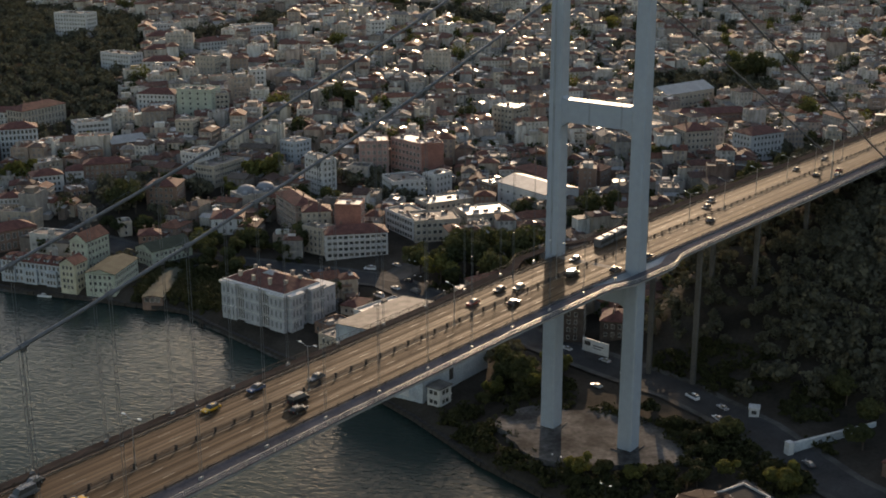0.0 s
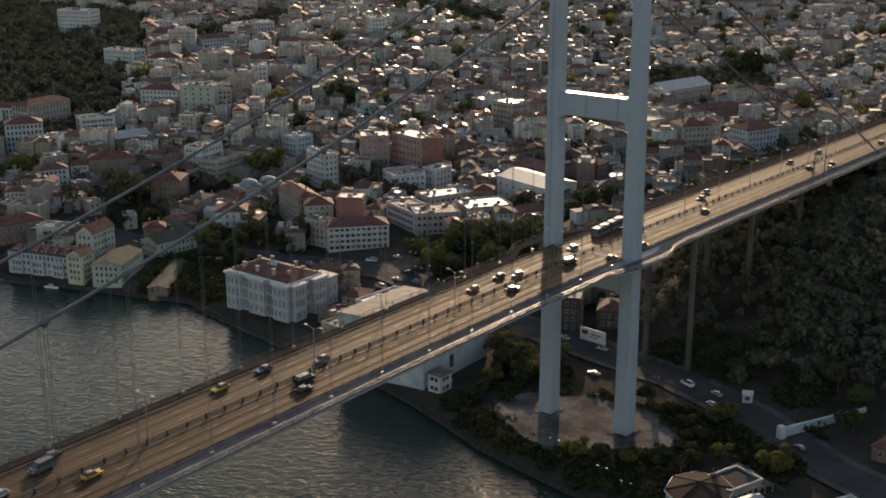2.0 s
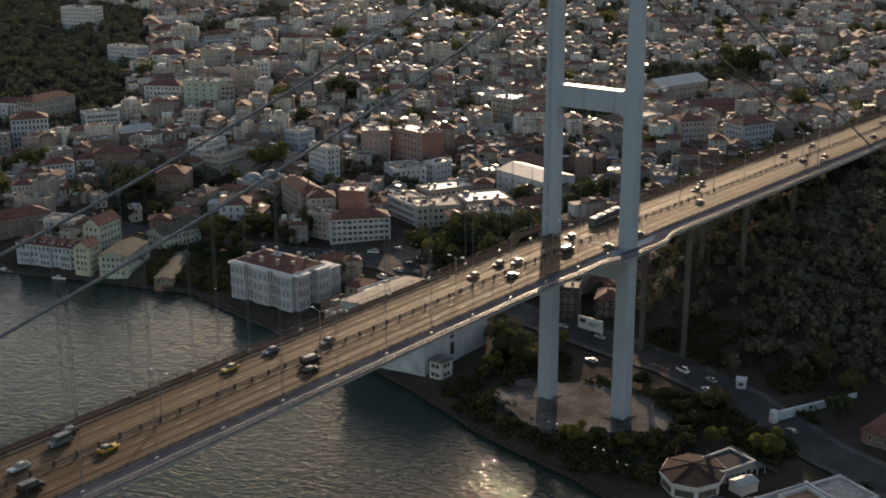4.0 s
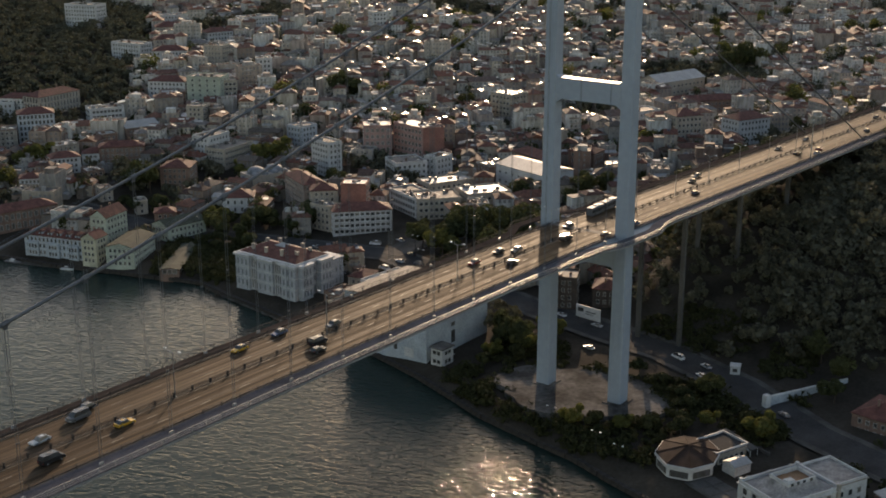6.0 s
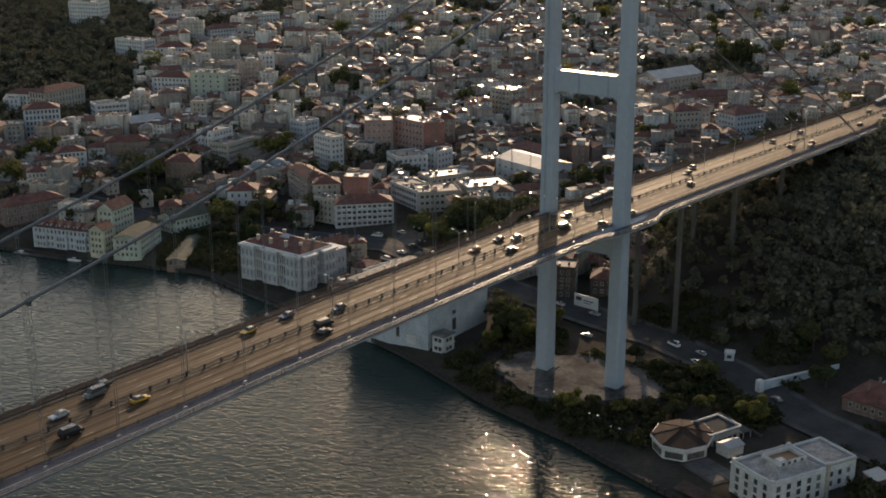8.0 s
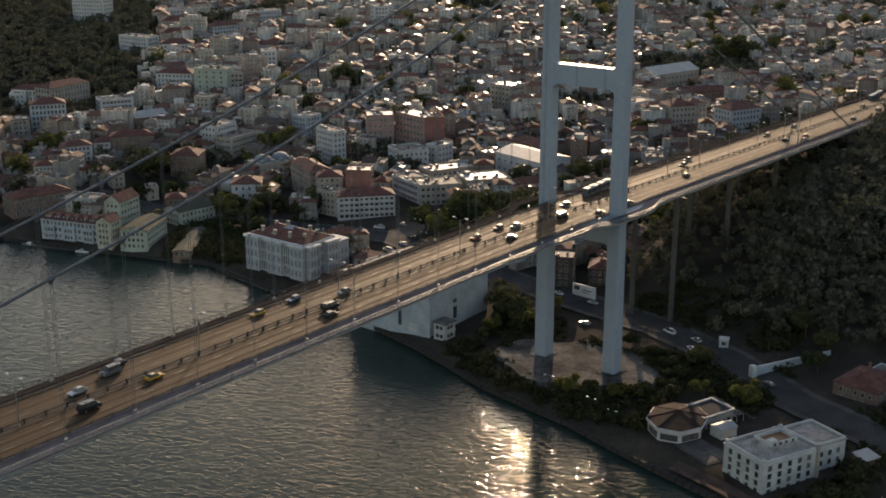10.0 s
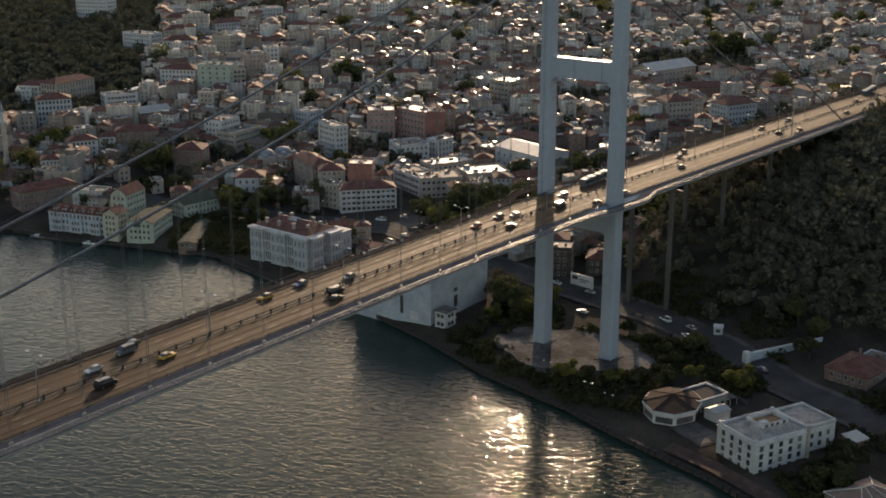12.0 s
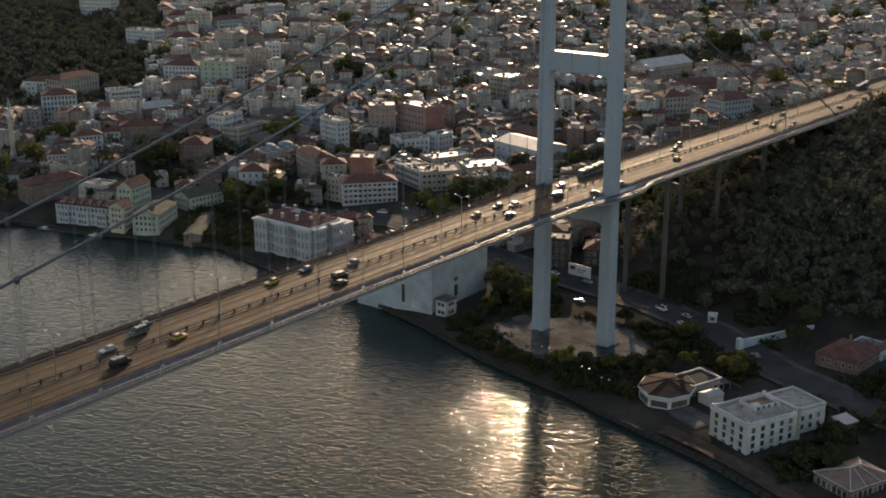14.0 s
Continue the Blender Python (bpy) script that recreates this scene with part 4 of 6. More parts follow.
def build_hall():
    """Large pale hall that stands under the deck."""
    t = thing("waterside_hall", "large pale plastered hall with shallow sheet roof under the bridge", "building", pose(13.4, 80.5, 3.8, 0, 0, -2))
    W, D, H = 37.0, 40.0, 20.0
    g = Mesh()
    g.box(-W / 2, W / 2, -D / 2, D / 2, -4, H)
    g.part("wall", t, M["bluewhite"])
    g = Mesh()
    for s in (-1, 1):
        q = [(-W / 2 - 0.5, s * (D / 2 + 0.5), H - 0.1), (W / 2 + 0.5, s * (D / 2 + 0.5), H - 0.1), (W / 2 + 0.5, 0, H + 1.4), (-W / 2 - 0.5, 0, H + 1.4)]
        g.grid([q[::-s], [(x, y, z + 0.18) for x, y, z in q][::-s]])
    for s in (-1, 1):
        x = s * W / 2
        g.poly([(x, -D / 2, H), (x, D / 2, H), (x, 0, H + 1.3)][::s], 1)
    g.part("roof", t, M["flat_roof"], M["bluewhite"], label="weathered grey sheet roof")
    g = Mesh()
    g.box(-3.9, -1.6, -D / 2 - 0.06, -D / 2 + 0.1, 3.6, 8.4)
    g.part("door", t, M["glass"])
    g = Mesh()
    g.box(-3.9, -1.6, -D / 2 - 0.05, -D / 2 + 0.1, 10.0, 11.6)
    g.part("window", t, M["glass"])
    g = Mesh()
    g.box(-W / 2 - 0.12, -W / 2 - 0.004, -6, -4.4, 2.0, 9.5)
    g.part("door", t, M["glass"])
    g = Mesh()
    g.box(-W / 2 - 0.10, -W / 2 - 0.004, -14, -9.5, 0.5, 4)
    g.part("shutter", t, M["white"])
    # lean-to in front of the flank
    k = thing("quay_kiosk", "small white two-storey kiosk with wide windows on the quay", "building", pose(-2.6, 56.4, 3.8, 0, 0, -2))
    g = Mesh()
    g.box(-3.2, 3.2, -2.6, 2.6, -3, 6.6)
    g.part("wall", k, M["white"])
    g = Mesh()
    g.box(-3.7, 3.7, -3.1, 3.1, 6.6, 7.0, top=(0.1, 0.1))
    g.part("roof", k, M["flat_roof"])
    g = Mesh()
    g.box(-3.5, 3.5, -2.9, 2.9, 3.2, 3.5)
    g.part("ledge", k, M["white"])
    windows(k, 6.4, 5.2, 1.0, 2, 3.3, (1.5, 1.5), 1.9)
    BUILT.append((13, 80, 30))


build_hall()


def build_octagon():
    """Low octagonal waterside restaurant with a shallow tiled roof."""
    t = thing("octagonal_pavilion", "low white octagonal pavilion with brown tile roof and ribbon windows", "building", pose(-24.4, -52.4, 3.2, 0, 0, 12))
    R1, H = 10.0, 4.4
    ring = lambda r, z: [(r * 1.12 * math.cos(math.tau * (i + 0.5) / 8), r * 0.92 * math.sin(math.tau * (i + 0.5) / 8), z) for i in range(8)]
    g = Mesh()
    g.grid([ring(R1, -3), ring(R1, H)])
    g.part("wall", t, M["white"])
    g = Mesh()
    g.grid([ring(R1 + 0.7, H + 0.2), ring(R1 + 0.7, H + 0.85), ring(R1 + 0.4, H + 0.9)])
    g.part("fascia", t, M["white"])
    g = Mesh()
    top = (0, 0, H + 3.2)
    r = ring(R1 + 0.45, H + 0.98)
    for i in range(8):
        g.poly([r[i], r[(i + 1) % 8], top])
    roof = g.part("roof", t, M["dark_tile"], label="brown tiled shallow octagonal roof")
    for i in range(0, 8):
        g = Mesh()
        g.rod(Vector(r[i]) + Vector((0, 0, 0.1)), Vector(top) + Vector((0, 0, 0.1)), 0.09, 5)
        g.part("hip_ridge", roof, M["dark_tile"])
    a, b = ring(R1 + 0.04, 1.4), ring(R1 + 0.04, 3.6)
    for i in range(8):
        p, q = Vector(a[i]), Vector(a[(i + 1) % 8])
        g = Mesh()
        l, u = p.lerp(q, 0.1), p.lerp(q, 0.9)
        n = Vector(((q - p).y, -(q - p).x, 0)).normalized()
        lo = [l, u, u + n * 0.05, l + n * 0.05]
        g.grid([lo, [v + Vector((0, 0, 2.1)) for v in lo]])
        g.part("window", t, M["glass"])
    # annexe behind
    t2 = thing("flat_annexe", "low dark flat-roofed annexe with white edge beside the pavilion", "building", pose(-13.0, -57.5, 3.6, 0, 0, -20))
    g = Mesh()
    g.box(-6.5, 6.5, -5, 5, -3, 4.6)
    g.part("wall", t2, M["beige"])
    g = Mesh()
    g.box(-6.8, 6.8, -5.3, 5.3, 4.6, 4.8)
    g.part("roof", t2, M["asphalt"])
    g = Mesh()
    parapet(g, 13.6, 10.6, 4.804, 0.6, 0.35)
    g.part("parapet", t2, M["white"])
    windows(t2, 13, 10, 1.2, 1, 3, (1.5, 1.6), 2.2)
    t3 = thing("skylight_shed", "small white shed with a glazed skylight roof", "building", pose(-20.5, -66.5, 3.5, 0, 0, -22))
    g = Mesh()
    g.box(-3.2, 3.2, -2.6, 2.6, -2, 4.2)
    g.part("wall", t3, M["white"])
    g = Mesh()
    gable(g, 6.4, 5.2, 4.3, 0.9, 0.3)
    g.part("roof", t3, M["sheet"], M["white"])
    # paved terrace with pale slabs towards the water
    t4 = thing("terrace", "dark paved waterside terrace with pale slabs", "terrace", pose(-34.0, -66.5, 4.05, 0, 0, -25))
    g = Mesh()
    g.box(-5.5, 6.5, -8, 8, -3, 0.3)
    g.part("deck", t4, M["pavement"])
    for i in range(2):
        for j in range(3):
            g = Mesh()
            g.box(-4.6 + 5 * i, -0.4 + 5 * i, -7.2 + 4.8 * j, -3.0 + 4.8 * j, 0.3, 0.42, top=(0.05, 0.05))
            g.part("slab", t4, M["concrete"])
    BUILT.append((-30, -57, 18))


build_octagon()


def build_white_house():
    """Four-storey white house with a sunk roof terrace and parapet."""
    t = thing("white_villa", "white four-storey waterside villa with sunk roof terrace", "building", pose(-36.3, -88.8, 2.8, 0, 0, -25))
    W, D, H = 21.7, 16.8, 10.2
    g = Mesh()
    g.box(-W / 2, W / 2, -D / 2, D / 2, -3, H)
    g.part("wall", t, M["white"])
    g = Mesh()
    g.box(-W / 2 - 0.4, W / 2 + 0.4, -D / 2 - 0.4, D / 2 + 0.4, H, H + 0.35)
    g.part("cornice", t, M["trim"])
    g = Mesh()
    parapet(g, W, D, H + 0.354, 0.9, 0.4)
    for sx in (-1, 1):
        for sy in (-1, 1):
            g.box(sx * (W / 2 - 0.45) - 0.5, sx * (W / 2 - 0.45) + 0.5, sy * (D / 2 - 0.45) - 0.5, sy * (D / 2 - 0.45) + 0.5, H + 0.36, H + 1.7)
    g.part("parapet", t, M["white"])
    # stained roof rising in a hollow curve to the sunk terrace
    c, d, ox, oy = 5.2, 3.6, 1.6, 0.6
    g = Mesh()
    rings = []
    for k in range(6):
        f = k / 5
        x0, x1 = (-W / 2 + 0.42) * (1 - f) + (ox - c) * f, (W / 2 - 0.42) * (1 - f) + (ox + c) * f
        y0, y1 = (-D / 2 + 0.42) * (1 - f) + (oy - d) * f, (D / 2 - 0.42) * (1 - f) + (oy + d) * f
        z = H + 0.36 + 1.7 * f * f
        rings.append([(x0, y0, z), (x1, y0, z), (x1, y1, z), (x0, y1, z)])
    g.grid(rings, caps=False)
    g.part("roof", t, M["villa_roof"], label="pale stained hollow-curved roof")
    g = Mesh()
    box = lambda e, z: [(ox - c + e, oy - d + e, z), (ox + c - e, oy - d + e, z), (ox + c - e, oy + d - e, z), (ox - c + e, oy + d - e, z)]
    g.grid([box(-0.02, H + 1.3), box(-0.02, H + 3.1), box(0.3, H + 3.1), box(0.3, H + 1.3)], caps=False)
    g.part("terrace_wall", t, M["white"])
    g = Mesh()
    g.grid([box(0.31, H + 1.4), box(0.31, H + 1.9)])
    g.part("terrace_floor", t, M["deck_tile"], label="brown tiled roof terrace floor")
    g = Mesh()
    g.box(ox - c + 0.4, ox - c + 2.9, oy - d + 0.4, oy - d + 2.4, H + 1.9, H + 3.5)
    g.part("roof_hut", t, M["white"])
    for u in (-3.6, -1.4, 0.8, 3.4):
        g = Mesh()
        g.box(ox + u - 0.5, ox + u + 0.5, oy - d - 0.06, oy - d + 0.01, H + 1.95, H + 2.9)
        g.part("roof_window", t, M["glass"])
    for u in (-W / 2 + 3, 0, W / 2 - 3):
        for sy in (-1, 1):
            g = Mesh()
            g.box(u - 0.3, u + 0.3, sy * (D / 2 - 0.2) - 0.26, sy * (D / 2 - 0.2) + 0.26, H + 0.36, H + 1.55, top=(0.06, 0.06))
            g.part("pier", t, M["white"])
    if (1.5, 1.75) not in WINDOWS:
        WINDOWS[(1.5, 1.75)] = window_mesh(1.5, 1.75)
    wd = WINDOWS[(1.5, 1.75)]
    for k in range(4):
        z = 0.45 + 2.5 * k
        for v in (-5.7, -1.9, 1.9, 5.7):
            share("window", wd, t, pose(-W / 2 - 0.012, v, z, 0, 0, -90))
        for u in (-8.4, -4.6, -0.8, 3.0, 6.6):
            share("window", wd, t, Matrix.Translation((u, -D / 2 - 0.012, z)))
    for v in (-8.2, -3.8, 0, 3.8, 8.2):
        g = Mesh()
        g.box(-W / 2 - 0.22, -W / 2 - 0.002, v - 0.22, v + 0.22, -2.5, H - 0.05)
        g.part("pilaster", t, M["white"])
    for u in (-10.6, W / 2 - 0.25):
        g = Mesh()
        g.box(u - 0.22, u + 0.22, -D / 2 - 0.22, -D / 2 - 0.002, -2.5, H - 0.05)
        g.part("pilaster", t, M["white"])
    g = Mesh()
    g.box(W / 2 - 1.6, W / 2 - 0.6, -D / 2 - 0.8, -D / 2 - 0.02, -2, H + 2.4)
    g.part("chimney", t, M["beige"])
    t2 = thing("side_wing", "white two-storey wing beside the villa", "building", pose(-20.6, -95.4, 2.8, 0, 0, -25))
    g = Mesh()
    g.box(-5.9, 6.2, -7, 7, -3, 10.1)
    g.part("wall", t2, M["white"])
    g = Mesh()
    g.box(-5.9, 6.5, -7.3, 7.3, 10.1, 10.5)
    g.part("roof", t2, M["villa_roof"])
    g = Mesh()
    parapet(g, 11.7, 14.4, 10.504, 0.7, 0.3)
    g.part("parapet", t2, M["white"])
    windows(t2, 12.4, 14, 0.6, 3, 2.9, (1.35, 1.65), 3.4, "s")
    BUILT.append((-28, -90, 20))
    BUILT.append((-19, -93, 9))


build_white_house()


def build_garden():
    t = thing("garden_wall", "low stained pale garden wall beside the pavilion", "wall", pose(-1.2, -61.5, 4.6, 0, 0, -117))
    for k in range(5):
        g = Mesh()
        g.box(-10 + 4.1 * k, -6.3 + 4.1 * k, -0.2, 0.2, -2, 1.5)
        panel = g.part("panel", t, M["concrete"])
        g = Mesh()
        g.box(-6.3 + 4.1 * k, -5.9 + 4.1 * k, -0.3, 0.3, -2, 1.9, top=(0.05, 0.05))
        g.part("pier", t, M["pad"])
    t = thing("pergola", "long flat dark pergola roof with a pale edge beside the pavilion", "pergola", pose(-5.0, -60.0, 4.4, 0, 0, -117))
    g = Mesh()
    g.box(-8, 8, -1.6, 1.6, 2.9, 3.1)
    g.part("roof", t, M["concrete"])
    for u in (-7.6, -2.5, 2.5, 7.6):
        for v in (-1.4, 1.4):
            g = Mesh()
            g.rod((u, v, -1), (u, v, 2.9), 0.1, 6)
            g.part("post", t, M["white"])
    for u in (-6, -2, 2, 6):
        g = Mesh()
        g.box(u - 1.3, u + 1.3, -1.65, -1.61, 2.3, 2.95)
        g.part("valance", t, M["white"])


build_garden()

# houses along the water and the town's larger blocks
mansion = house(1.6, 281, 32.6, 11, 3, -73.6, "bluewhite", "hip", "bluish-white three-storey waterside mansion with red roof", win=(1.0, 1.7), gap=2.2, z=3.2)
for u in (-12.5, -7.5, -2.5, 2.5, 7.5, 12.5):
    g = Mesh()
    g.box(u - 1.1, u + 1.1, -4.6, -1.5, 9.7, 11.6)
    g.grid([[(u - 1.35, y, 11.55), (u + 1.35, y, 11.55), (u, y, 12.6)] for y in (-4.9, -1.0)], 1)
    dormer = g.part("dormer", mansion, M["bluewhite"], M["tile"], label="white dormer with tile gable")
    g = Mesh()
    g.box(u - 0.55, u + 0.55, -4.66, -4.5, 10.2, 11.35)
    g.part("window", dormer, M["glass"])
for u, v in ((-11, 5.4), (0, 6.6), (11, 5.4)):
    g = Mesh()
    g.box(u - v / 2, u + v / 2, -6.6, -5.52, 0, 6.9)
    bay = g.part("bay", mansion, M["bluewhite"], label="projecting bluish-white bay")
    for k in range(2):
        for q in (-1.6, 0, 1.6):
            share("window", WINDOWS[(1.0, 1.7)], bay, Matrix.Translation((u + q, -6.62, 1.0 + 3.1 * k)))
house(3.6, 259.2, 8.5, 8, 4, 14, "cream", "gable", "narrow cream four-storey house with red gable", fh=2.9, rise=2.6, gap=2.0, z=3.2)
house(22, 271, 16, 9, 5, 14, "green", "gable", "tall pale green house with steep red gable", fh=3.2, rise=3.5, gap=2.4, z=3.6)
house(15.6, 248.6, 24, 13.5, 3, 26, "green", "mossy", "pale green three-storey house with long mossy roof", fh=2.9, gap=2.2, z=3.2, rise=1.8)
house(27, 228, 40, 8.5, 1, 33.7, "brown", "mossy", "low open boat shed with mossy sheet roof by the water", fh=2.6, win=(1.7, 2.1), gap=2.3, z=2.6, rise=0.7)
block = house(105.2, 185.6, 28.6, 13, 4, -43, "white", "hip", "white four-storey block with red roof and balconies", fh=2.75, z=7.1, win=(1.7, 1.4), gap=2.5)
for k in range(1, 4):
    for u in (-9.4, 0, 9.4):
        g = Mesh()
        g.grid([[(u - 3.4, -7.7, z), (u + 3.4, -7.7, z), (u + 3.4, -6.52, z), (u - 3.4, -6.52, z)] for z in (k * 2.75 + 0.25, k * 2.75 + 1.15)])
        g.part("balcony", block, M["white"])
house(98.8, 202.3, 13.1, 8, 4, -89, "beige", "flat", "narrow grey-beige four-storey house with flat roof", fh=3, z=6.6)
house(118.4, 200.1, 12.5, 12, 6, -59, "red", "pale", "brick-red six-storey block with bright flat roof", fh=3.1, z=7.6, sides="we")
house(111.3, 215.1, 13.6, 12, 5, -44, "beige", "hip", "beige five-storey house with weathered tile roof", fh=3, z=7.3)
house(118.7, 234.1, 28.9, 12, 5, -117, "wall", "hip", "long five-storey apartment row with brown tile roof", fh=3, z=8.0, win=(1.2, 1.4))
house(214.4, 264.9, 16.1, 16, 5, -48, "pink", "pale", "dusty pink school block with pale flat roof", fh=3.8, z=13.4, win=(1.6, 1.8), gap=3.0)
house(226.3, 244.4, 25.1, 15, 5, -100, "pink", "pale", "dusty pink school wing with pale flat roof", fh=3.8, z=13.7, win=(1.6, 1.8), gap=3.0)
house(226.2, 234.4, 12.7, 13, 5, -39, "red", "flat", "brick-red end block of the school", fh=3.8, z=13.6, sides="e")
house(189.1, 223.5, 18.0, 18, 3, -31, "white", "flat", "white three-storey house with dark flat roof", fh=3.3, z=11.4, gap=2.8)
house(204.6, 213.0, 13.5, 9, 3, -6, "white", "pale", "white three-storey annexe with bright flat roof", fh=3.3, z=12.3, gap=2.8)
house(170.9, 265.6, 17.3, 8.8, 6, -105, "white", "flat", "pale six-storey apartment block with flat roof", fh=3.1, z=11.3)
house(201.2, 311.9, 13.3, 12, 4, -3, "bluewhite", "flat", "pale four-storey house with flat roof", fh=3.1, z=15.8)
house(97.7, 260.9, 15.5, 15, 2, -49, "white", "hip", "white two-storey house with red hipped roof", fh=3.8, z=7.2, win=(1.0, 1.8), gap=3.4)
house(149.7, 335.5, 18.5, 12, 4, 6, "white", "flat", "white four-storey house with stepped gable", fh=3.3, z=15.1)
house(151.4, 322.9, 26.1, 14, 3, 7, "beige", "flat", "beige three-storey house with crenellated parapet", fh=3.2, z=13.6, gap=2.0)
house(149.3, 344.1, 7.7, 10, 3, -29, "white", "hip", "white three-storey house with low tile roof", fh=3.2, z=15.6)
house(108.8, 442.0, 21.0, 14, 5, -34, "bluewhite", "hip", "pale waterfront hotel block with tall pilasters", fh=3.3, z=18.9, win=(1.2, 2.0), gap=2.2)
house(88.1, 441.6, 11.0, 14, 4, -36, "wall", "flat", "grey four-storey block with stepped balconies", fh=3, z=16.9)
house(128.0, 497.5, 10.3, 12, 3, -43, "white", "pale", "low house with pale canopy roof", fh=3, z=23.6)
house(149.7, 480.3, 34.0, 14, 3, 5, "beige", "hip", "long beige school block with tall pilasters", fh=4, z=25.0, win=(1.4, 2.8), gap=2.6)
house(136.9, 492.6, 26.1, 12, 3, -63, "wall", "hip", "long weathered block with dark roof", fh=3.6, z=24.2)
house(155.6, 436.0, 21.3, 13, 3, -27, "white", "flat", "white terraced block with continuous balconies", fh=3.1, z=22.8, win=(1.7, 1.5), gap=2.3)
house(147.7, 396.2, 20.8, 14, 2, -18, "brown", "sheet", "low hall with bright striped sheet roof", fh=3.6, z=19.5, win=(1.4, 1.4), gap=3)
house(81.3, 381.2, 16.3, 12, 3, -28, "white", "hip", "white three-storey row with tile roof", fh=3, z=12.9, gap=2.2)
house(93.1, 398.6, 16.2, 12, 3, -12, "wall", "pale", "grey three-storey house with bright sheet canopy", fh=3, z=15.2)
house(102.3, 379.5, 15.0, 11, 2, -42, "white", "hip", "pale two-storey house with tile roof", fh=3.1, z=14.6)
house(81.5, 357.1, 9.5, 11, 2, -19, "brown", "pale", "low house with bright pale roof", fh=3, z=11.5)
house(48.9, 366.8, 11.5, 10, 3, -41, "white", "hip", "bright white three-storey house with brown roof", fh=3, z=9.4, gap=2.0)
house(68.7, 387.3, 9.9, 10, 2, -37, "wall", "hip", "low weathered house with pink tile roof", fh=3, z=12.3)
house(104.9, 313.9, 15.9, 16, 4, -58, "brown", "hip", "tall brick house with bright red hipped roof", fh=3, z=9.7)
house(121.8, 393.7, 9.7, 11, 3, -24, "brown", "pale", "narrow house with pale canopy roof", fh=3, z=17.3)
house(113.3, 370.2, 25.1, 12, 3, -40, "brown", "hip", "long brown three-storey row with tile roof", fh=3, z=14.8)
house(15.8, 329.8, 31.5, 13, 2, -13, "brown", "hip", "long ruined brick depot with arched windows", fh=4.6, z=5.7, win=(1.6, 2.8), gap=3.0)
house(61.0, 276.1, 10.5, 10, 2, -42, "brown", "hip", "small house with rusty red roof", fh=3, z=5.7)
house(52.0, 256.2, 22.1, 13, 2, -6, "green", "mossy", "low green workshop with sheet roof behind the waterfront", fh=3.2, z=5.0, gap=2.4)
house(65.5, 328.3, 6.7, 9, 2, -21, "wall", "flat", "small grey house with flat roof", fh=3.2, z=8.7)
house(64.3, 298.4, 6.0, 8, 2, -31, "beige", "flat", "narrow pale two-storey house", fh=3.2, z=6.7)
house(215.6, 442.2, 25.6, 14, 4, -64, "white", "hip", "pale four-storey block with tile roof", fh=3.1, z=28.0)
house(220.5, 411.5, 22.8, 16, 6, -65, "green", "flat", "large pale green-grey apartment block with plain wall", fh=3.2, z=26.3, win=(1.1, 1.3), gap=5.0)
house(228.7, 404.6, 14.0, 12, 5, -35, "beige", "flat", "beige five-storey block with balconies", fh=3.1, z=26.7, win=(1.6, 1.4))
house(205.6, 429.1, 14.8, 12, 3, -37, "brown", "pale", "brown three-storey house with bright roof", fh=3, z=26.5)
house(180.5, 378.5, 10.6, 12, 5, -64, "beige", "flat", "narrow beige five-storey house", fh=3, z=20.8)
house(190.7, 374.6, 8.6, 11, 4, -28, "wall", "flat", "grey four-storey house with flat roof", fh=3, z=21.3)
house(280.8, 514.4, 24.7, 15, 3, -47, "white", "hip", "white hillside villa with red hipped roof", fh=3.4, z=36.7)
house(309.8, 547.6, 23.3, 14, 3, -38, "beige", "hip", "beige hillside block with red roof", fh=3.2, z=39.9)
house(345.4, 585.6, 25.3, 14, 3, -37, "beige", "hip", "pinkish hillside apartment block", fh=3.2, z=42.9)
house(384.0, 625.5, 24.0, 14, 3, -34, "white", "flat", "pale hillside apartment block", fh=3.2, z=45.6)
house(275.1, 549.9, 29.1, 13, 4, -85, "white", "flat", "white terraced hillside villa", fh=3, z=37.7)
house(342.0, 686.2, 29.8, 16, 6, -71, "white", "flat", "white hillside apartment block above the trees", fh=3.2, z=44.3)
house(349.2, 537.1, 22.3, 13, 3, -15, "white", "hip", "white hillside house with pale terraces", fh=3.2, z=42.0)
house(292.0, 477.1, 15.6, 12, 5, -76, "beige", "flat", "beige hillside apartment block", fh=3.2, z=35.9)
house(277.5, 416.5, 10.0, 12, 6, -39, "white", "flat", "tall white apartment block", fh=3.1, z=31.3)
house(401.4, 544.6, 31.1, 14, 4, -23, "white", "flat", "pale hillside apartment row", fh=3.2, z=44.9)
house(434.3, 444.2, 12.0, 13, 7, -35, "white", "flat", "tall white slab block on the hill", fh=3.2, z=42.8)
house(319.0, 242.2, 17.7, 15.8, 6, -98, "wall", "pale", "grey-beige six-storey apartment block", fh=3.3, z=18.4, win=(1.5, 1.4), gap=3.0)
house(143.1, 182.0, 27.2, 14, 3, -111, "white", "flat", "white market building with pilasters and cluttered roof", fh=3.2, z=8.9, win=(1.6, 1.8), gap=2.4)
house(143.5, 168.9, 21.8, 18, 3, -42, "beige", "flat", "beige market block with cluttered roof terrace", fh=3.3, z=9.2, win=(1.6, 1.5), gap=2.6)
house(177.0, 187.8, 26.5, 14, 2, -25, "beige", "pale", "market hall with bright pale roof", fh=3.4, z=10.9, win=(1.4, 1.4), gap=3)
house(169.6, 158.1, 23.8, 18, 2, -34, "beige", "pale", "market hall with bright flat roof", fh=3.8, z=10.7, win=(1.4, 1.4), gap=3)
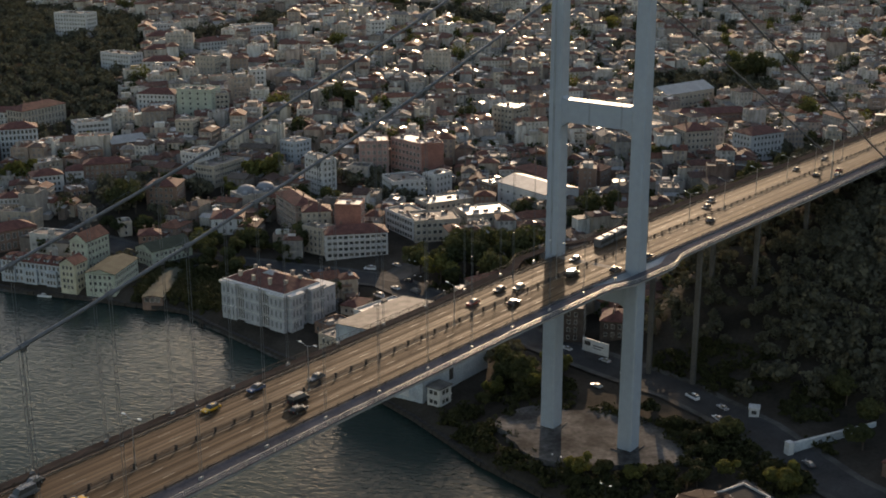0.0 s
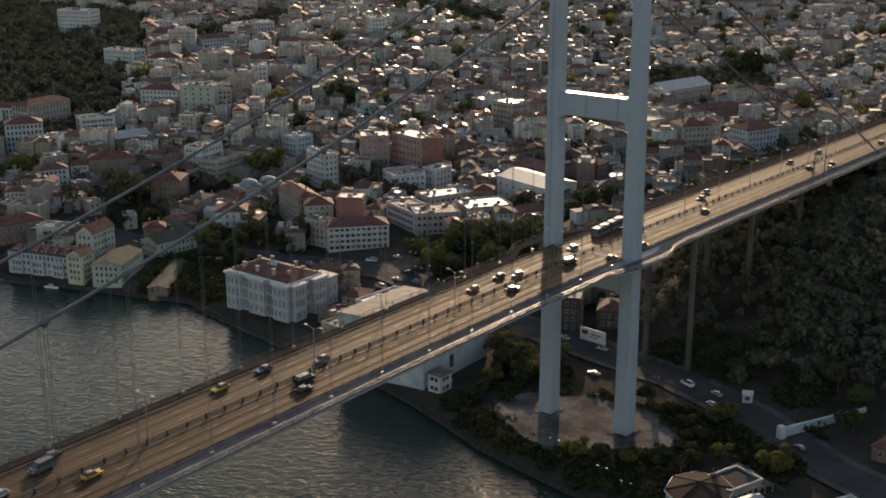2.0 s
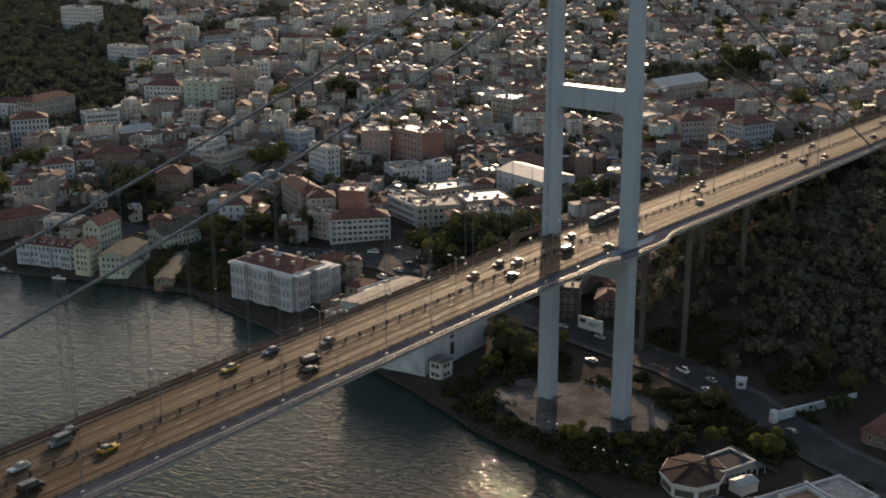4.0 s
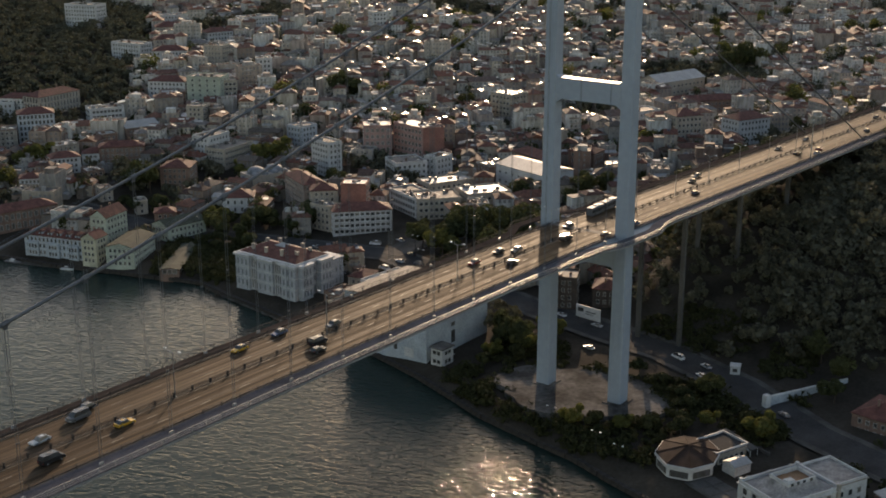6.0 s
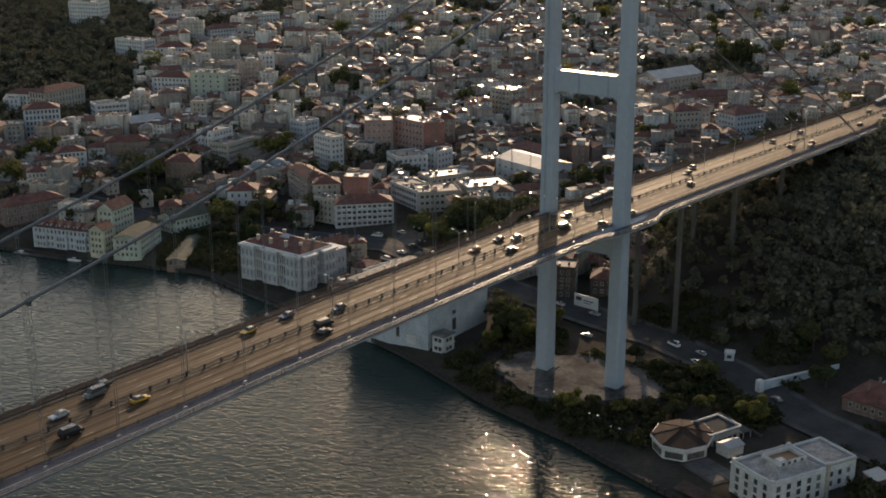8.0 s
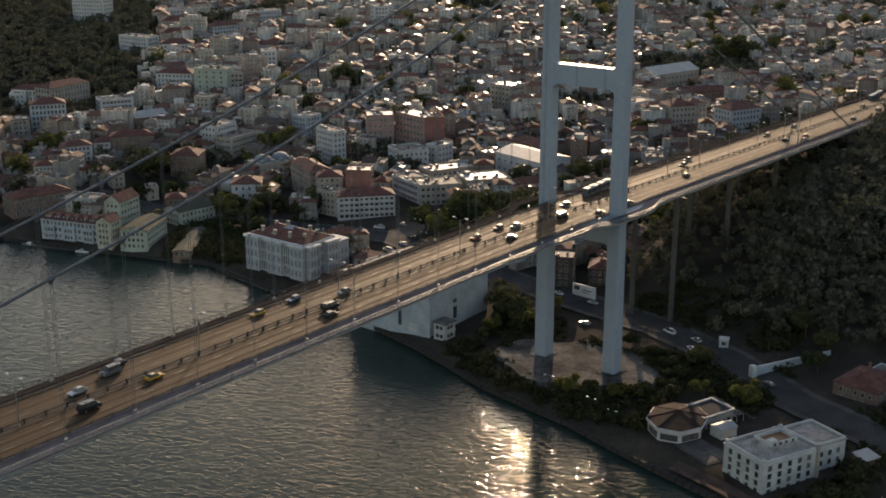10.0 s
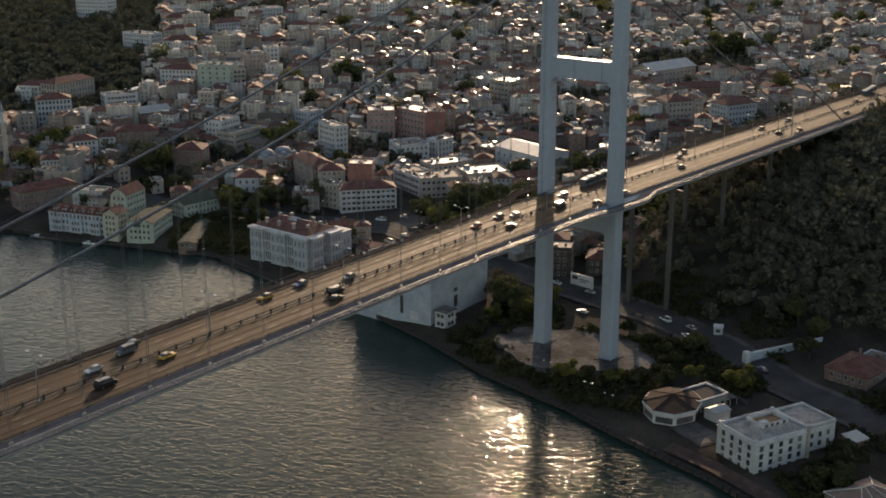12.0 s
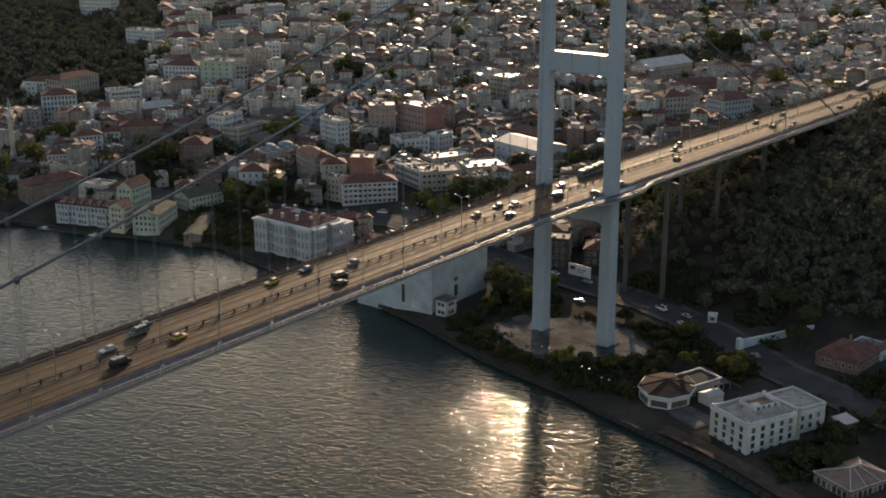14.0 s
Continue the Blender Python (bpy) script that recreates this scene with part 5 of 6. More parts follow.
house(214.9, 184.0, 12.2, 12, 2, -106, "wall", "pale", "low grey market shed with pale roof", fh=3.6, z=12.7)
house(328.7, 125.5, 17.3, 16, 5, -36, "beige", "hip", "beige five-storey house with red roof", fh=3.4, z=19.5)
house(348.7, 95.1, 24.2, 15, 4, -24, "white", "hip", "white four-storey house with red roof", fh=3.4, z=21.4)
house(343.6, 160.9, 18.6, 13, 4, -17, "white", "flat", "white four-storey house among trees", fh=3.2, z=19.8)
house(410.8, 153.4, 51.7, 13, 2, -40, "brown", "hip", "long barrack with red tile roof", fh=3.6, z=23.0)
house(455.0, 197.0, 46.4, 20, 2, -15, "beige", "sheet", "long low hall with pale roof among trees", fh=4.5, z=24.6, win=(1.4, 1.4), gap=4)
house(254.2, 147.1, 15.8, 13, 3, -87, "brown", "hip", "long barrack with tile roof beyond the tower", fh=3.3, z=15.1)
house(234.8, 167.8, 27.8, 13, 3, -109, "brown", "hip", "barrack with red tile roof beside the trees", fh=3.3, z=13.9)
house(214.1, 155.7, 36.3, 22.8, 2, -105, "white", "sheet", "long white warehouse with pale ridged roof", fh=4.8, rise=2.6, win=(1.4, 1.0), gap=5.0, z=12.5)
house(35.5, -93.5, 19.3, 16, 2, -8, "brown", "hip", "beige house with broad dark red tile roof behind the road", fh=3.2, z=4.4)
house(46.5, -97.5, 10, 13, 2, -8, "white", "flat", "white two-storey end of the red-roofed house", fh=3.0, z=4.4, gap=2.2)
house(18, 113, 22, 13, 2, -6, "beige", "flat", "low beige outbuilding with flat roof", fh=3.3, z=4.6)
house(44, 118, 22, 13, 2, -6, "white", "pale", "low white shed with bright flat roof", fh=3.6, z=4.8)
house(28, 131, 12, 9, 1, -6, "brown", "flat", "small workshop with flat roof beside the palace", fh=3.4)
house(50, 138, 12, 8, 1, 10, "beige", "hip", "small lodge with red tile roof", fh=3.2)
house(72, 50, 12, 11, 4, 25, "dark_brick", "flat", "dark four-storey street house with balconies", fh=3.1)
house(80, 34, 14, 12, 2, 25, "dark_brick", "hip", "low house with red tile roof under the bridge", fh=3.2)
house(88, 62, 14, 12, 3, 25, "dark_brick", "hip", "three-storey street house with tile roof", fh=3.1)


def dome(g, x, y, z, r, n=14, slot=0):
    rings = []
    for k in range(6):
        a = k / 5.4 * math.pi / 2
        rings.append([(x + r * math.cos(a) * math.cos(math.tau * i / n), y + r * math.cos(a) * math.sin(math.tau * i / n), z + r * 0.6 * math.sin(a)) for i in range(n)])
    g.grid(rings, slot)


def build_bath():
    t = thing("bath_house", "old stone bath house with two large lead domes", "building", pose(136, 279, height(136, 279), 0, 0, -18))
    g = Mesh()
    g.box(-12, 12, -7, 7, -3, 8)
    g.part("wall", t, M["beige"])
    for x, y, r in ((-5.5, 1, 4.8), (5.5, 1, 4.8), (-9, -4.5, 1.8), (-3, -4.8, 1.8), (3, -4.8, 1.8), (9, -4.5, 1.8)):
        g = Mesh()
        dome(g, x, y, 8.6, r)
        g.grid([[(x + r * 1.06 * math.cos(math.tau * i / 12), y + r * 1.06 * math.sin(math.tau * i / 12), z) for i in range(12)] for z in (7.9, 8.7)])
        g.part("dome", t, M["lead"], label="weathered lead dome")
    windows(t, 24, 14, 3.0, 1, 3, (1.0, 1.6), 3.4)
    BUILT.append((136, 279, 15))


def build_minaret(x, y):
    t = thing("minaret", "slender pale stone minaret with one balcony", "tower", pose(x, y, height(x, y)))
    g = Mesh()
    ring = lambda r, z: [(r * math.cos(math.tau * i / 12), r * math.sin(math.tau * i / 12), z) for i in range(12)]
    g.grid([ring(2.0, -2), ring(2.0, 6), ring(1.35, 8), ring(1.25, 27)])
    g.part("shaft", t, M["beige"])
    g = Mesh()
    g.grid([ring(1.25, 26), ring(2.0, 27.4), ring(2.0, 28.4), ring(1.85, 28.4), ring(1.85, 27.5)])
    g.part("balcony", t, M["trim"])
    g = Mesh()
    g.grid([ring(1.05, 27), ring(1.0, 33)])
    g.part("upper_shaft", t, M["trim"])
    g = Mesh()
    g.grid([ring(1.25, 33), ring(0.05, 39)])
    g.part("spire", t, M["lead"])
    BUILT.append((x, y, 5))


build_bath()
build_minaret(38, 393)


def build_billboard():
    t = thing("billboard", "white advertising billboard with a dark emblem and text bars", "billboard", pose(59.6, 31.6, height(59.6, 31.6), 0, 0, -96))
    g = Mesh()
    g.box(-5.8, 5.8, -0.15, 0.15, 1.2, 6.2)
    g.part("panel", t, M["white"])
    for u in (-4.8, 0, 4.8):
        g = Mesh()
        g.box(u - 0.15, u + 0.15, 0.16, 0.45, -1, 5.9)
        g.part("support", t, M["dark_rail"])
    for u0, u1, z0, z1 in ((-4.9, -2.2, 3.6, 5.2), (-1.2, 3.6, 3.9, 4.3), (-1.2, 2.4, 3.0, 3.3)):
        g = Mesh()
        g.box(u0, u1, -0.185, -0.155, z0, z1)
        g.part("bar", t, M["dark_rail"])


build_billboard()


def build_right_side():
    t = thing("boundary_wall", "long pale plastered boundary wall with end pier", "wall", pose(41.8, -64.5, height(41.8, -64.5), 0, 0, -27))
    g = Mesh()
    g.box(-17, 17, -0.25, 0.25, -3, 2.6)
    g.part("panel", t, M["bluewhite"])
    g = Mesh()
    g.box(-17, 17, -0.4, 0.4, 2.6, 2.85, top=(0.1, 0.1))
    g.part("coping", t, M["white"])
    g = Mesh()
    g.box(-19.2, -17.02, -1.1, 1.1, -3, 3.4, top=(0.1, 0.1))
    g.part("pier", t, M["white"])
    b = thing("guard_booth", "small white guard booth with windows beside the road", "booth", pose(45, -36.5, height(45, -36.5), 0, 0, 20))
    g = Mesh()
    g.box(-1.6, 1.6, -1.6, 1.6, -0.5, 3.0)
    g.part("wall", b, M["white"])
    g = Mesh()
    g.box(-1.9, 1.9, -1.9, 1.9, 3.0, 3.3, top=(0.1, 0.1))
    g.part("roof", b, M["white"])
    windows(b, 3.2, 3.2, 1.0, 1, 3, (1.6, 1.3), 2.2)
    c = thing("conservatory", "white-framed glazed conservatory roof among dark trees", "building", pose(-49, -125, 3.6, 0, 0, -24))
    g = Mesh()
    g.box(-9, 9, -7, 7, -4, 3.6)
    g.part("wall", c, M["brown"])
    g = Mesh()
    hip(g, 18, 14, 3.8, 2.6, 0.3)
    g.part("roof", c, M["brown"])
    for a, q in (((-9.3, -7.3, 3.95), (-2.2, 0, 6.6)), ((9.3, -7.3, 3.95), (2.2, 0, 6.6)), ((9.3, 7.3, 3.95), (2.2, 0, 6.6)), ((-9.3, 7.3, 3.95), (-2.2, 0, 6.6)), ((-2.2, 0, 6.6), (2.2, 0, 6.6)), ((-9.3, -7.3, 3.95), (9.3, -7.3, 3.95)), ((-9.3, -7.3, 3.95), (-9.3, 7.3, 3.95)), ((-3, -7.3, 3.95), (-1, 0, 6.6)), ((3, -7.3, 3.95), (1, 0, 6.6))):
        g = Mesh()
        g.rod(a, q, 0.13, 5)
        g.part("beam", c, M["frame"])
    windows(c, 18, 14, 0.6, 1, 3, (1.6, 2.2), 2.0)
    s = thing("lean_to", "small shed with pale sheet roof in the garden", "shed", pose(-15, -110, height(-15, -110), 0, 0, -24))
    g = Mesh()
    g.box(-3, 3, -2.5, 2.5, -1, 2.6)
    g.part("wall", s, M["brown"])
    g = Mesh()
    g.grid([[(-3.3, -2.8, 2.6), (3.3, -2.8, 2.6), (3.3, 2.8, 3.4), (-3.3, 2.8, 3.4)], [(-3.3, -2.8, 2.75), (3.3, -2.8, 2.75), (3.3, 2.8, 3.55), (-3.3, 2.8, 3.55)]])
    g.part("roof", s, M["sheet"])
    for x, y, r in ((-49, -125, 14), (-15, -110, 4), (45, -36, 4)):
        BUILT.append((x, y, r))


build_right_side()


# ---- the town: houses row by row behind the named blocks ----
def near_line(x, y, pts, r):
    for (x0, y0), (x1, y1) in zip(pts, pts[1:]):
        dx, dy = x1 - x0, y1 - y0
        t = max(0, min(1, ((x - x0) * dx + (y - y0) * dy) / (dx * dx + dy * dy)))
        if math.hypot(x - x0 - t * dx, y - y0 - t * dy) < r:
            return True
    return False


def wooded(x, y):
    """Where trees stand rather than houses."""
    if y < 22 + 0.18 * max(x - 60, 0) and x > 10:
        return not (x > 380 and y > -60)
    if y > 330 + 0.9 * max(240 - x, 0) and x < 420 and y > 1.05 * x + 250:
        return True
    return noise.noise((x * 0.013 + 7, y * 0.013, 3)) > 0.27


BUILT += [(100, 160, 14), (118, 168, 10), (88, 140, 16), (56, 124, 22), (70, 178, 14), (66, 92, 12), (68, 232, 26), (82, 256, 16), (64, 300, 16), (120, 108, 26), (150, 60, 22), (196, 66, 20), (240, 72, 18), (286, 62, 14), (50, 196, 14), (140, 244, 12)]
rng = random.Random(4)
SITES, WOODS = [], []
for i in range(0, 112):
    for j in range(-4, 112):
        u, v = i * 11.8 + rng.uniform(-2.2, 2.2), j * 11.2 + rng.uniform(-2.2, 2.2)
        a = radians(-48 + 16 * math.sin(i * 0.21 + j * 0.06) + 12 * math.sin(j * 0.17) + rng.uniform(-9, 9))
        x = 40 + u * math.cos(radians(20)) - (v - 100) * math.sin(radians(20))
        y = u * math.sin(radians(20)) + v * math.cos(radians(20)) - 60
        if rng.random() < 0.06 or x - shore(y) < 22 or x > 1250 or y > 1150:
            continue
        far = Vector((x + 380, y + 225)).length
        ang = math.degrees(math.atan2(y + 225, x + 380))
        if not 12 < ang < 61 or far > 1700:
            continue
        if abs(y - YC) < 26 and x < 420:
            continue
        if any(math.hypot(x - bx, y - by) < br * 0.85 + 5.5 for bx, by, br in BUILT):
            continue
        if near_line(x, y, COAST, 14) or near_line(x, y, STREET, 12) or math.hypot(x - 75, y - 178) < 16 or math.hypot(x, y) < 60:
            continue
        (WOODS if wooded(x, y) else SITES).append((x, y, math.degrees(a) + rng.choice((0, 90)), far))


def town_pieces(rr):
    """The parts of one town house about its own origin: (name, mesh, material key)."""
    w, d = rr.uniform(7, 14.5), rr.uniform(7, 11)
    floors = rr.choice((1, 2, 2, 2, 2, 3, 3, 3, 4, 5))
    if rr.random() < 0.12:
        w, floors = w * 1.5, min(6, floors + 1)
    h = floors * rr.uniform(2.75, 3.05) + 0.3
    roof = rr.choice(("hip", "hip", "hip", "gable", "gable", "flat", "flat", "flat"))
    out = []
    wall = Mesh()
    if rr.random() < 0.35:
        e, f = w * rr.uniform(0.1, 0.22), d * rr.uniform(0.15, 0.35)
        plan = [(-w / 2, -d / 2), (w / 2 - e, -d / 2), (w / 2 - e, -d / 2 + f), (w / 2, -d / 2 + f), (w / 2, d / 2), (-w / 2, d / 2)]
    else:
        plan = [(-w / 2, -d / 2), (w / 2, -d / 2), (w / 2, d / 2), (-w / 2, d / 2)]
    ring = lambda z, k=1.0: [(x * k, y * k, z) for x, y in plan]
    top = Mesh()
    if roof == "flat":
        wall.grid([ring(-4), ring(h + 0.7), ring(h + 0.7, 0.95), ring(h, 0.95)])
        top.grid([ring(h - 0.3, 0.945), ring(h + 0.06, 0.945)])
    else:
        wall.grid([ring(-4), ring(h)])
        a, b, r = w / 2 + 0.35, d / 2 + 0.35, d * rr.uniform(0.2, 0.3)
        if roof == "gable":
            top.grid([[(x, -b, h - 0.05), (x, b, h - 0.05), (x, b, h + 0.15), (x, 0, h + r), (x, -b, h + 0.15)] for x in (-a, a)])
        else:
            k = max(0.3, a - b)
            eave = [(-a, -b), (a, -b), (a, b), (-a, b)]
            top.grid([[(x, y, h - 0.1) for x, y in eave], [(x, y, h + 0.1) for x, y in eave], [(-k, -0.05, h + r), (k, -0.05, h + r), (k, 0.05, h + r), (-k, 0.05, h + r)]])
    # one or two wings of other heights leaning against the main block
    for k in range(rr.choice((0, 1, 1, 2))):
        ww, wd, wh = rr.uniform(3.5, 6.5), d * rr.uniform(0.45, 0.95), h * rr.uniform(0.45, 0.9)
        sx, y0 = (-1, 1)[k], rr.uniform(-0.5, 0.5) * 0.4 * d
        x0, x1 = sorted((sx * (w / 2 - 0.02), sx * (w / 2 + ww)))
        wing = Mesh()
        wing.box(x0, x1, y0 - wd / 2, y0 + wd / 2, -4, wh)
        out.append(("wing", wing, "wall"))
        cap = Mesh()
        up = rr.choice((0.12, 0.9, 1.3))
        lo = [(x0 - 0.25, y0 - wd / 2 - 0.25), (x1 + 0.25, y0 - wd / 2 - 0.25), (x1 + 0.25, y0 + wd / 2 + 0.25), (x0 - 0.25, y0 + wd / 2 + 0.25)]
        slope = [wh + 0.1 + (up if (x > (x0 + x1) / 2) == (sx < 0) else 0) for x, y in lo]
        cap.grid([[(x, y, z - 0.12) for (x, y), z in zip(lo, slope)], [(x, y, z + 0.1) for (x, y), z in zip(lo, slope)]])
        out.append(("wing_roof", cap, rr.choice(("roof", "roof", "flat_roof", "sheet", "tin"))))
    out.append(("wall", wall, "wall"))
    out.append(("roof", top, "flat_roof" if roof == "flat" else "roof"))
    win = Mesh()
    fh = h / floors
    gap = rr.uniform(2.2, 3.0)
    ww, wh = rr.uniform(0.4, 0.65), rr.uniform(1.1, 1.6)
    for side in range(4):
        L, off = (w, d / 2) if side % 2 == 0 else (d, w / 2)
        if len(plan) == 6 and side in (0, 1):
            continue
        q = pose(0, 0, 0, 0, 0, (0, 90, 180, -90)[side])
        n = max(1, int((L - 0.8) / gap))
        for k in range(floors):
            for i in range(n):
                if rr.random() < 0.12:
                    continue
                u, z = (i - (n - 1) / 2) * gap, k * fh + 0.9
                win.poly([q @ Vector((u + s * ww, -off - 0.04, z + t)) for s, t in ((-1, 0), (1, 0), (1, wh), (-1, wh))])
        if side in (0, 3) and rr.random() < 0.55:
            bw, c = L * rr.uniform(0.15, 0.32), L * rr.uniform(-0.15, 0.15)
            for k in range(1, floors):
                bal = Mesh()
                lo = [q @ Vector((c + s * bw, -off - e, k * fh)) for s, e in ((-1, 0.01), (-1, 1.0), (1, 1.0), (1, 0.01))]
                bal.grid([lo, [p + Vector((0, 0, 0.95)) for p in lo]])
                out.append(("balcony", bal, "wall"))
    if len(win.f):
        out.append(("glazing", win, "far_glass"))
    if roof == "flat":
        for k in range(rr.randint(2, 4)):
            px, py, s = rr.uniform(-w / 3.4, w / 3.4), rr.uniform(-d / 3.6, d / 3.6), rr.uniform(0.4, 1.6)
            hut = Mesh()
            hut.box(px - s, px + s, py - s * 0.7, py + s * 0.7, h + 0.062, h + rr.uniform(0.8, 2.7))
            out.append(("roof_hut", hut, rr.choice(("wall", "sheet", "wall"))))
        if rr.random() < 0.4:
            pen = Mesh()
            x0 = rr.uniform(-0.3, 0.0) * w
            pen.box(x0, x0 + w * 0.4, -d * 0.28, d * 0.3, h + 0.064, h + 2.8, top=(0.05, 0.05))
            out.append(("penthouse", pen, "wall"))
    if rr.random() < 0.6:
        px, py = rr.uniform(-w / 3.5, w / 3.5), rr.uniform(-d / 4, d / 4)
        sun_box = Mesh()
        base = h + (0.08 if roof == "flat" else r * 0.6)
        s, e = rr.uniform(0.6, 1.1), rr.uniform(0.1, 0.9)
        sun_box.grid([[(px - s, py - s, base), (px + s, py - s, base), (px + s, py + s, base + e), (px - s, py + s, base + e)], [(px - s, py - s, base + 0.5), (px + s, py - s, base + 0.5), (px + s, py + s, base + e + 0.5), (px - s, py + s, base + e + 0.5)]])
        out.append(("solar_heater", sun_box, "panel"))
    if roof != "flat":
        for k in range(rr.randint(1, 2)):
            px = rr.uniform(-w / 3, w / 3)
            ch = Mesh()
            ch.box(px - 0.35, px + 0.35, d * 0.12, d * 0.12 + 0.6, h, h + r + rr.uniform(0.4, 1.2))
            out.append(("chimney", ch, "brown"))
    # a shed leaning on the wall, and loose roofing sheets
    if rr.random() < 0.75:
        s, e = rr.uniform(1.5, 3.2), rr.uniform(2.4, 3.4)
        u = rr.uniform(-0.25, 0.25) * w
        shed = Mesh()
        q = pose(0, 0, 0, 0, 0, rr.choice((0, 180)))
        lo = [q @ Vector(p) for p in ((u - s, -d / 2 - 3.2, -4), (u + s, -d / 2 - 3.2, -4), (u + s, -d / 2 - 0.01, -4), (u - s, -d / 2 - 0.01, -4))]
        shed.grid([lo, [p + Vector((0, 0, 4 + e + (0.7 if i > 1 else 0))) for i, p in enumerate(lo)]])
        out.append(("lean_to", shed, rr.choice(("sheet", "brown", "flat_roof", "brown", "green_roof"))))
    if rr.random() < 0.5:
        px, py, s = rr.uniform(-w / 4, w / 4), -d * 0.2, rr.uniform(0.9, 2.2)
        z = h + (1.9 if roof == "flat" else r * 0.75)
        cover = Mesh()
        lo = [(px - s, py - 1.2, z - 0.25), (px + s, py - 1.2, z - 0.25), (px + s, py + 1.3, z + 0.25), (px - s, py + 1.3, z + 0.25)]
        cover.grid([lo, [(x, y, c + 0.08) for x, y, c in lo]])
        for x, y, c in lo:
            cover.box(x * 0.98 - 0.05, x * 0.98 + 0.05, y - 0.05, y + 0.05, h, c)
        out.append(("roof_cover", cover, rr.choice(("sheet", "tin", "bright_sheet", "flat_roof"))))
    return out, roof, floors


SITES.sort(key=lambda s: s[3])
WORDS = {1: "one", 2: "two", 3: "three", 4: "four", 5: "five", 6: "six"}
PROTO = []
for k in range(44):
    pieces, roof, floors = town_pieces(random.Random(100 + k))
    PROTO.append(([(n, g.data(n, M[m])) for n, g, m in pieces], roof, floors))
LOW = [p for p in PROTO if p[2] < 4]
for n, (x, y, r, far) in enumerate(SITES[:225]):
    rr = random.Random(n)
    pieces, roof, floors = PROTO[rr.randrange(len(PROTO))]
    if floors > 3 and rr.random() < 0.7:
        pieces, roof, floors = LOW[rr.randrange(len(LOW))]
    t = thing("town_house", f"weathered plaster {WORDS[floors]}-storey town house with {'flat cluttered roof' if roof == 'flat' else 'red tile roof'}", "house", pose(x, y, height(x, y), 0, 0, r), group="houses of the town")
    for nm, data in pieces:
        ob = share(nm, data, t)
        if nm == "glazing":
            tagged(ob, kind="stuff")
# far houses wear the paler copies, which carry painted haze
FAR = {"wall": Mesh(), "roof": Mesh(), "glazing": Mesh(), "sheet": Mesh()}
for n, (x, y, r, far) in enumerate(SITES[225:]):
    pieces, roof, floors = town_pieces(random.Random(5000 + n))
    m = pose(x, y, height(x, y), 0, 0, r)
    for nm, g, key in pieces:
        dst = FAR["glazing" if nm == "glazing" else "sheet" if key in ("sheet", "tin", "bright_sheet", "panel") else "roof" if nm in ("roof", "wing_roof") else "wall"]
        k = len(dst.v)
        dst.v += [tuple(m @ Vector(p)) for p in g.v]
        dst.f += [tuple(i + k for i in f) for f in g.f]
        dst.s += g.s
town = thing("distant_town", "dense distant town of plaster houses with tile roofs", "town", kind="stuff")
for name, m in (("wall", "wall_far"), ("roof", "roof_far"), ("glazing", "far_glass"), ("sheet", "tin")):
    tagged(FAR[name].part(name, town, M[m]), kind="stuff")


# ---- trees ----
def crown(g, c, rx, rz, n, size, rr, slot=0):
    """Leaf clumps spread through an uneven crown."""
    lobes = [(Vector((rr.gauss(0, rx * 0.45), rr.gauss(0, rx * 0.45), rr.uniform(-0.5, 0.55) * rz)), rr.uniform(0.42, 0.7)) for _ in range(9)]
    for _ in range(n):
        o, s = rr.choice(lobes)
        d = Vector((rr.gauss(0, 1), rr.gauss(0, 1), rr.gauss(0, 1))).normalized()
        p = Vector(c) + o + Vector((d.x * rx, d.y * rx, d.z * rz)) * s * rr.uniform(0.7, 1.0)
        n = (d + Vector((rr.gauss(0, 0.35), rr.gauss(0, 0.35), rr.gauss(0, 0.35)))).normalized()
        q = n.to_track_quat("Z", "Y").to_matrix() @ Euler((0, 0, rr.uniform(0, 6.3))).to_matrix()
        k = size * rr.uniform(0.6, 1.3)
        pts = [p + q @ Vector((x * k, y * k, z * k)) for x, y, z in ((-0.5, -0.4, 0), (0.5, -0.35, 0.1), (0.55, 0.4, -0.1), (-0.45, 0.45, 0.05))]
        g.poly(pts, slot)


def tree_proto(seed, h, r, leaf, n=1300, size=0.75):
    rr = random.Random(seed)
    g = Mesh()
    g.rod((0, 0, -0.5), (0.1, 0.1, h * 0.5), 0.3, 7, r2=0.17)
    for k in range(6):
        a = k * 1.05 + rr.uniform(0, 0.5)
        g.rod((0.05, 0.05, h * rr.uniform(0.3, 0.48)), (math.cos(a) * r * 0.6, math.sin(a) * r * 0.6, h * rr.uniform(0.6, 0.8)), 0.13, 5, r2=0.04)
    c = Mesh()
    crown(c, (0, 0, h * 0.63), r, h * 0.36, n, size, rr)
    return g.data("trunk", M["bark"]), c.data("crown", M[leaf])


TREES = [tree_proto(1, 9, 4.2, "leaf"), tree_proto(2, 11, 4.6, "leaf"), tree_proto(3, 7.5, 3.6, "leaf"), tree_proto(4, 12, 4.0, "leaf"), tree_proto(5, 8, 3.6, "leaf_y"), tree_proto(6, 6.0, 3.6, "shaded_scrub_leaf")]


def tree(x, y, k, s=1.0, label=""):
    t = thing("tree", label or ("leafy tree with backlit yellow in its leaf colour" if k == 4 else "low dark bushy tree" if k == 5 else "dense dark green broadleaf tree") + " on the dry ground", "tree", pose(x, y, height(x, y), 0, 0, (x * 37 + y * 17) % 360) @ Matrix.Scale(s, 4), group="trees")
    share("trunk", TREES[k][0], t)
    share("crown", TREES[k][1], t)


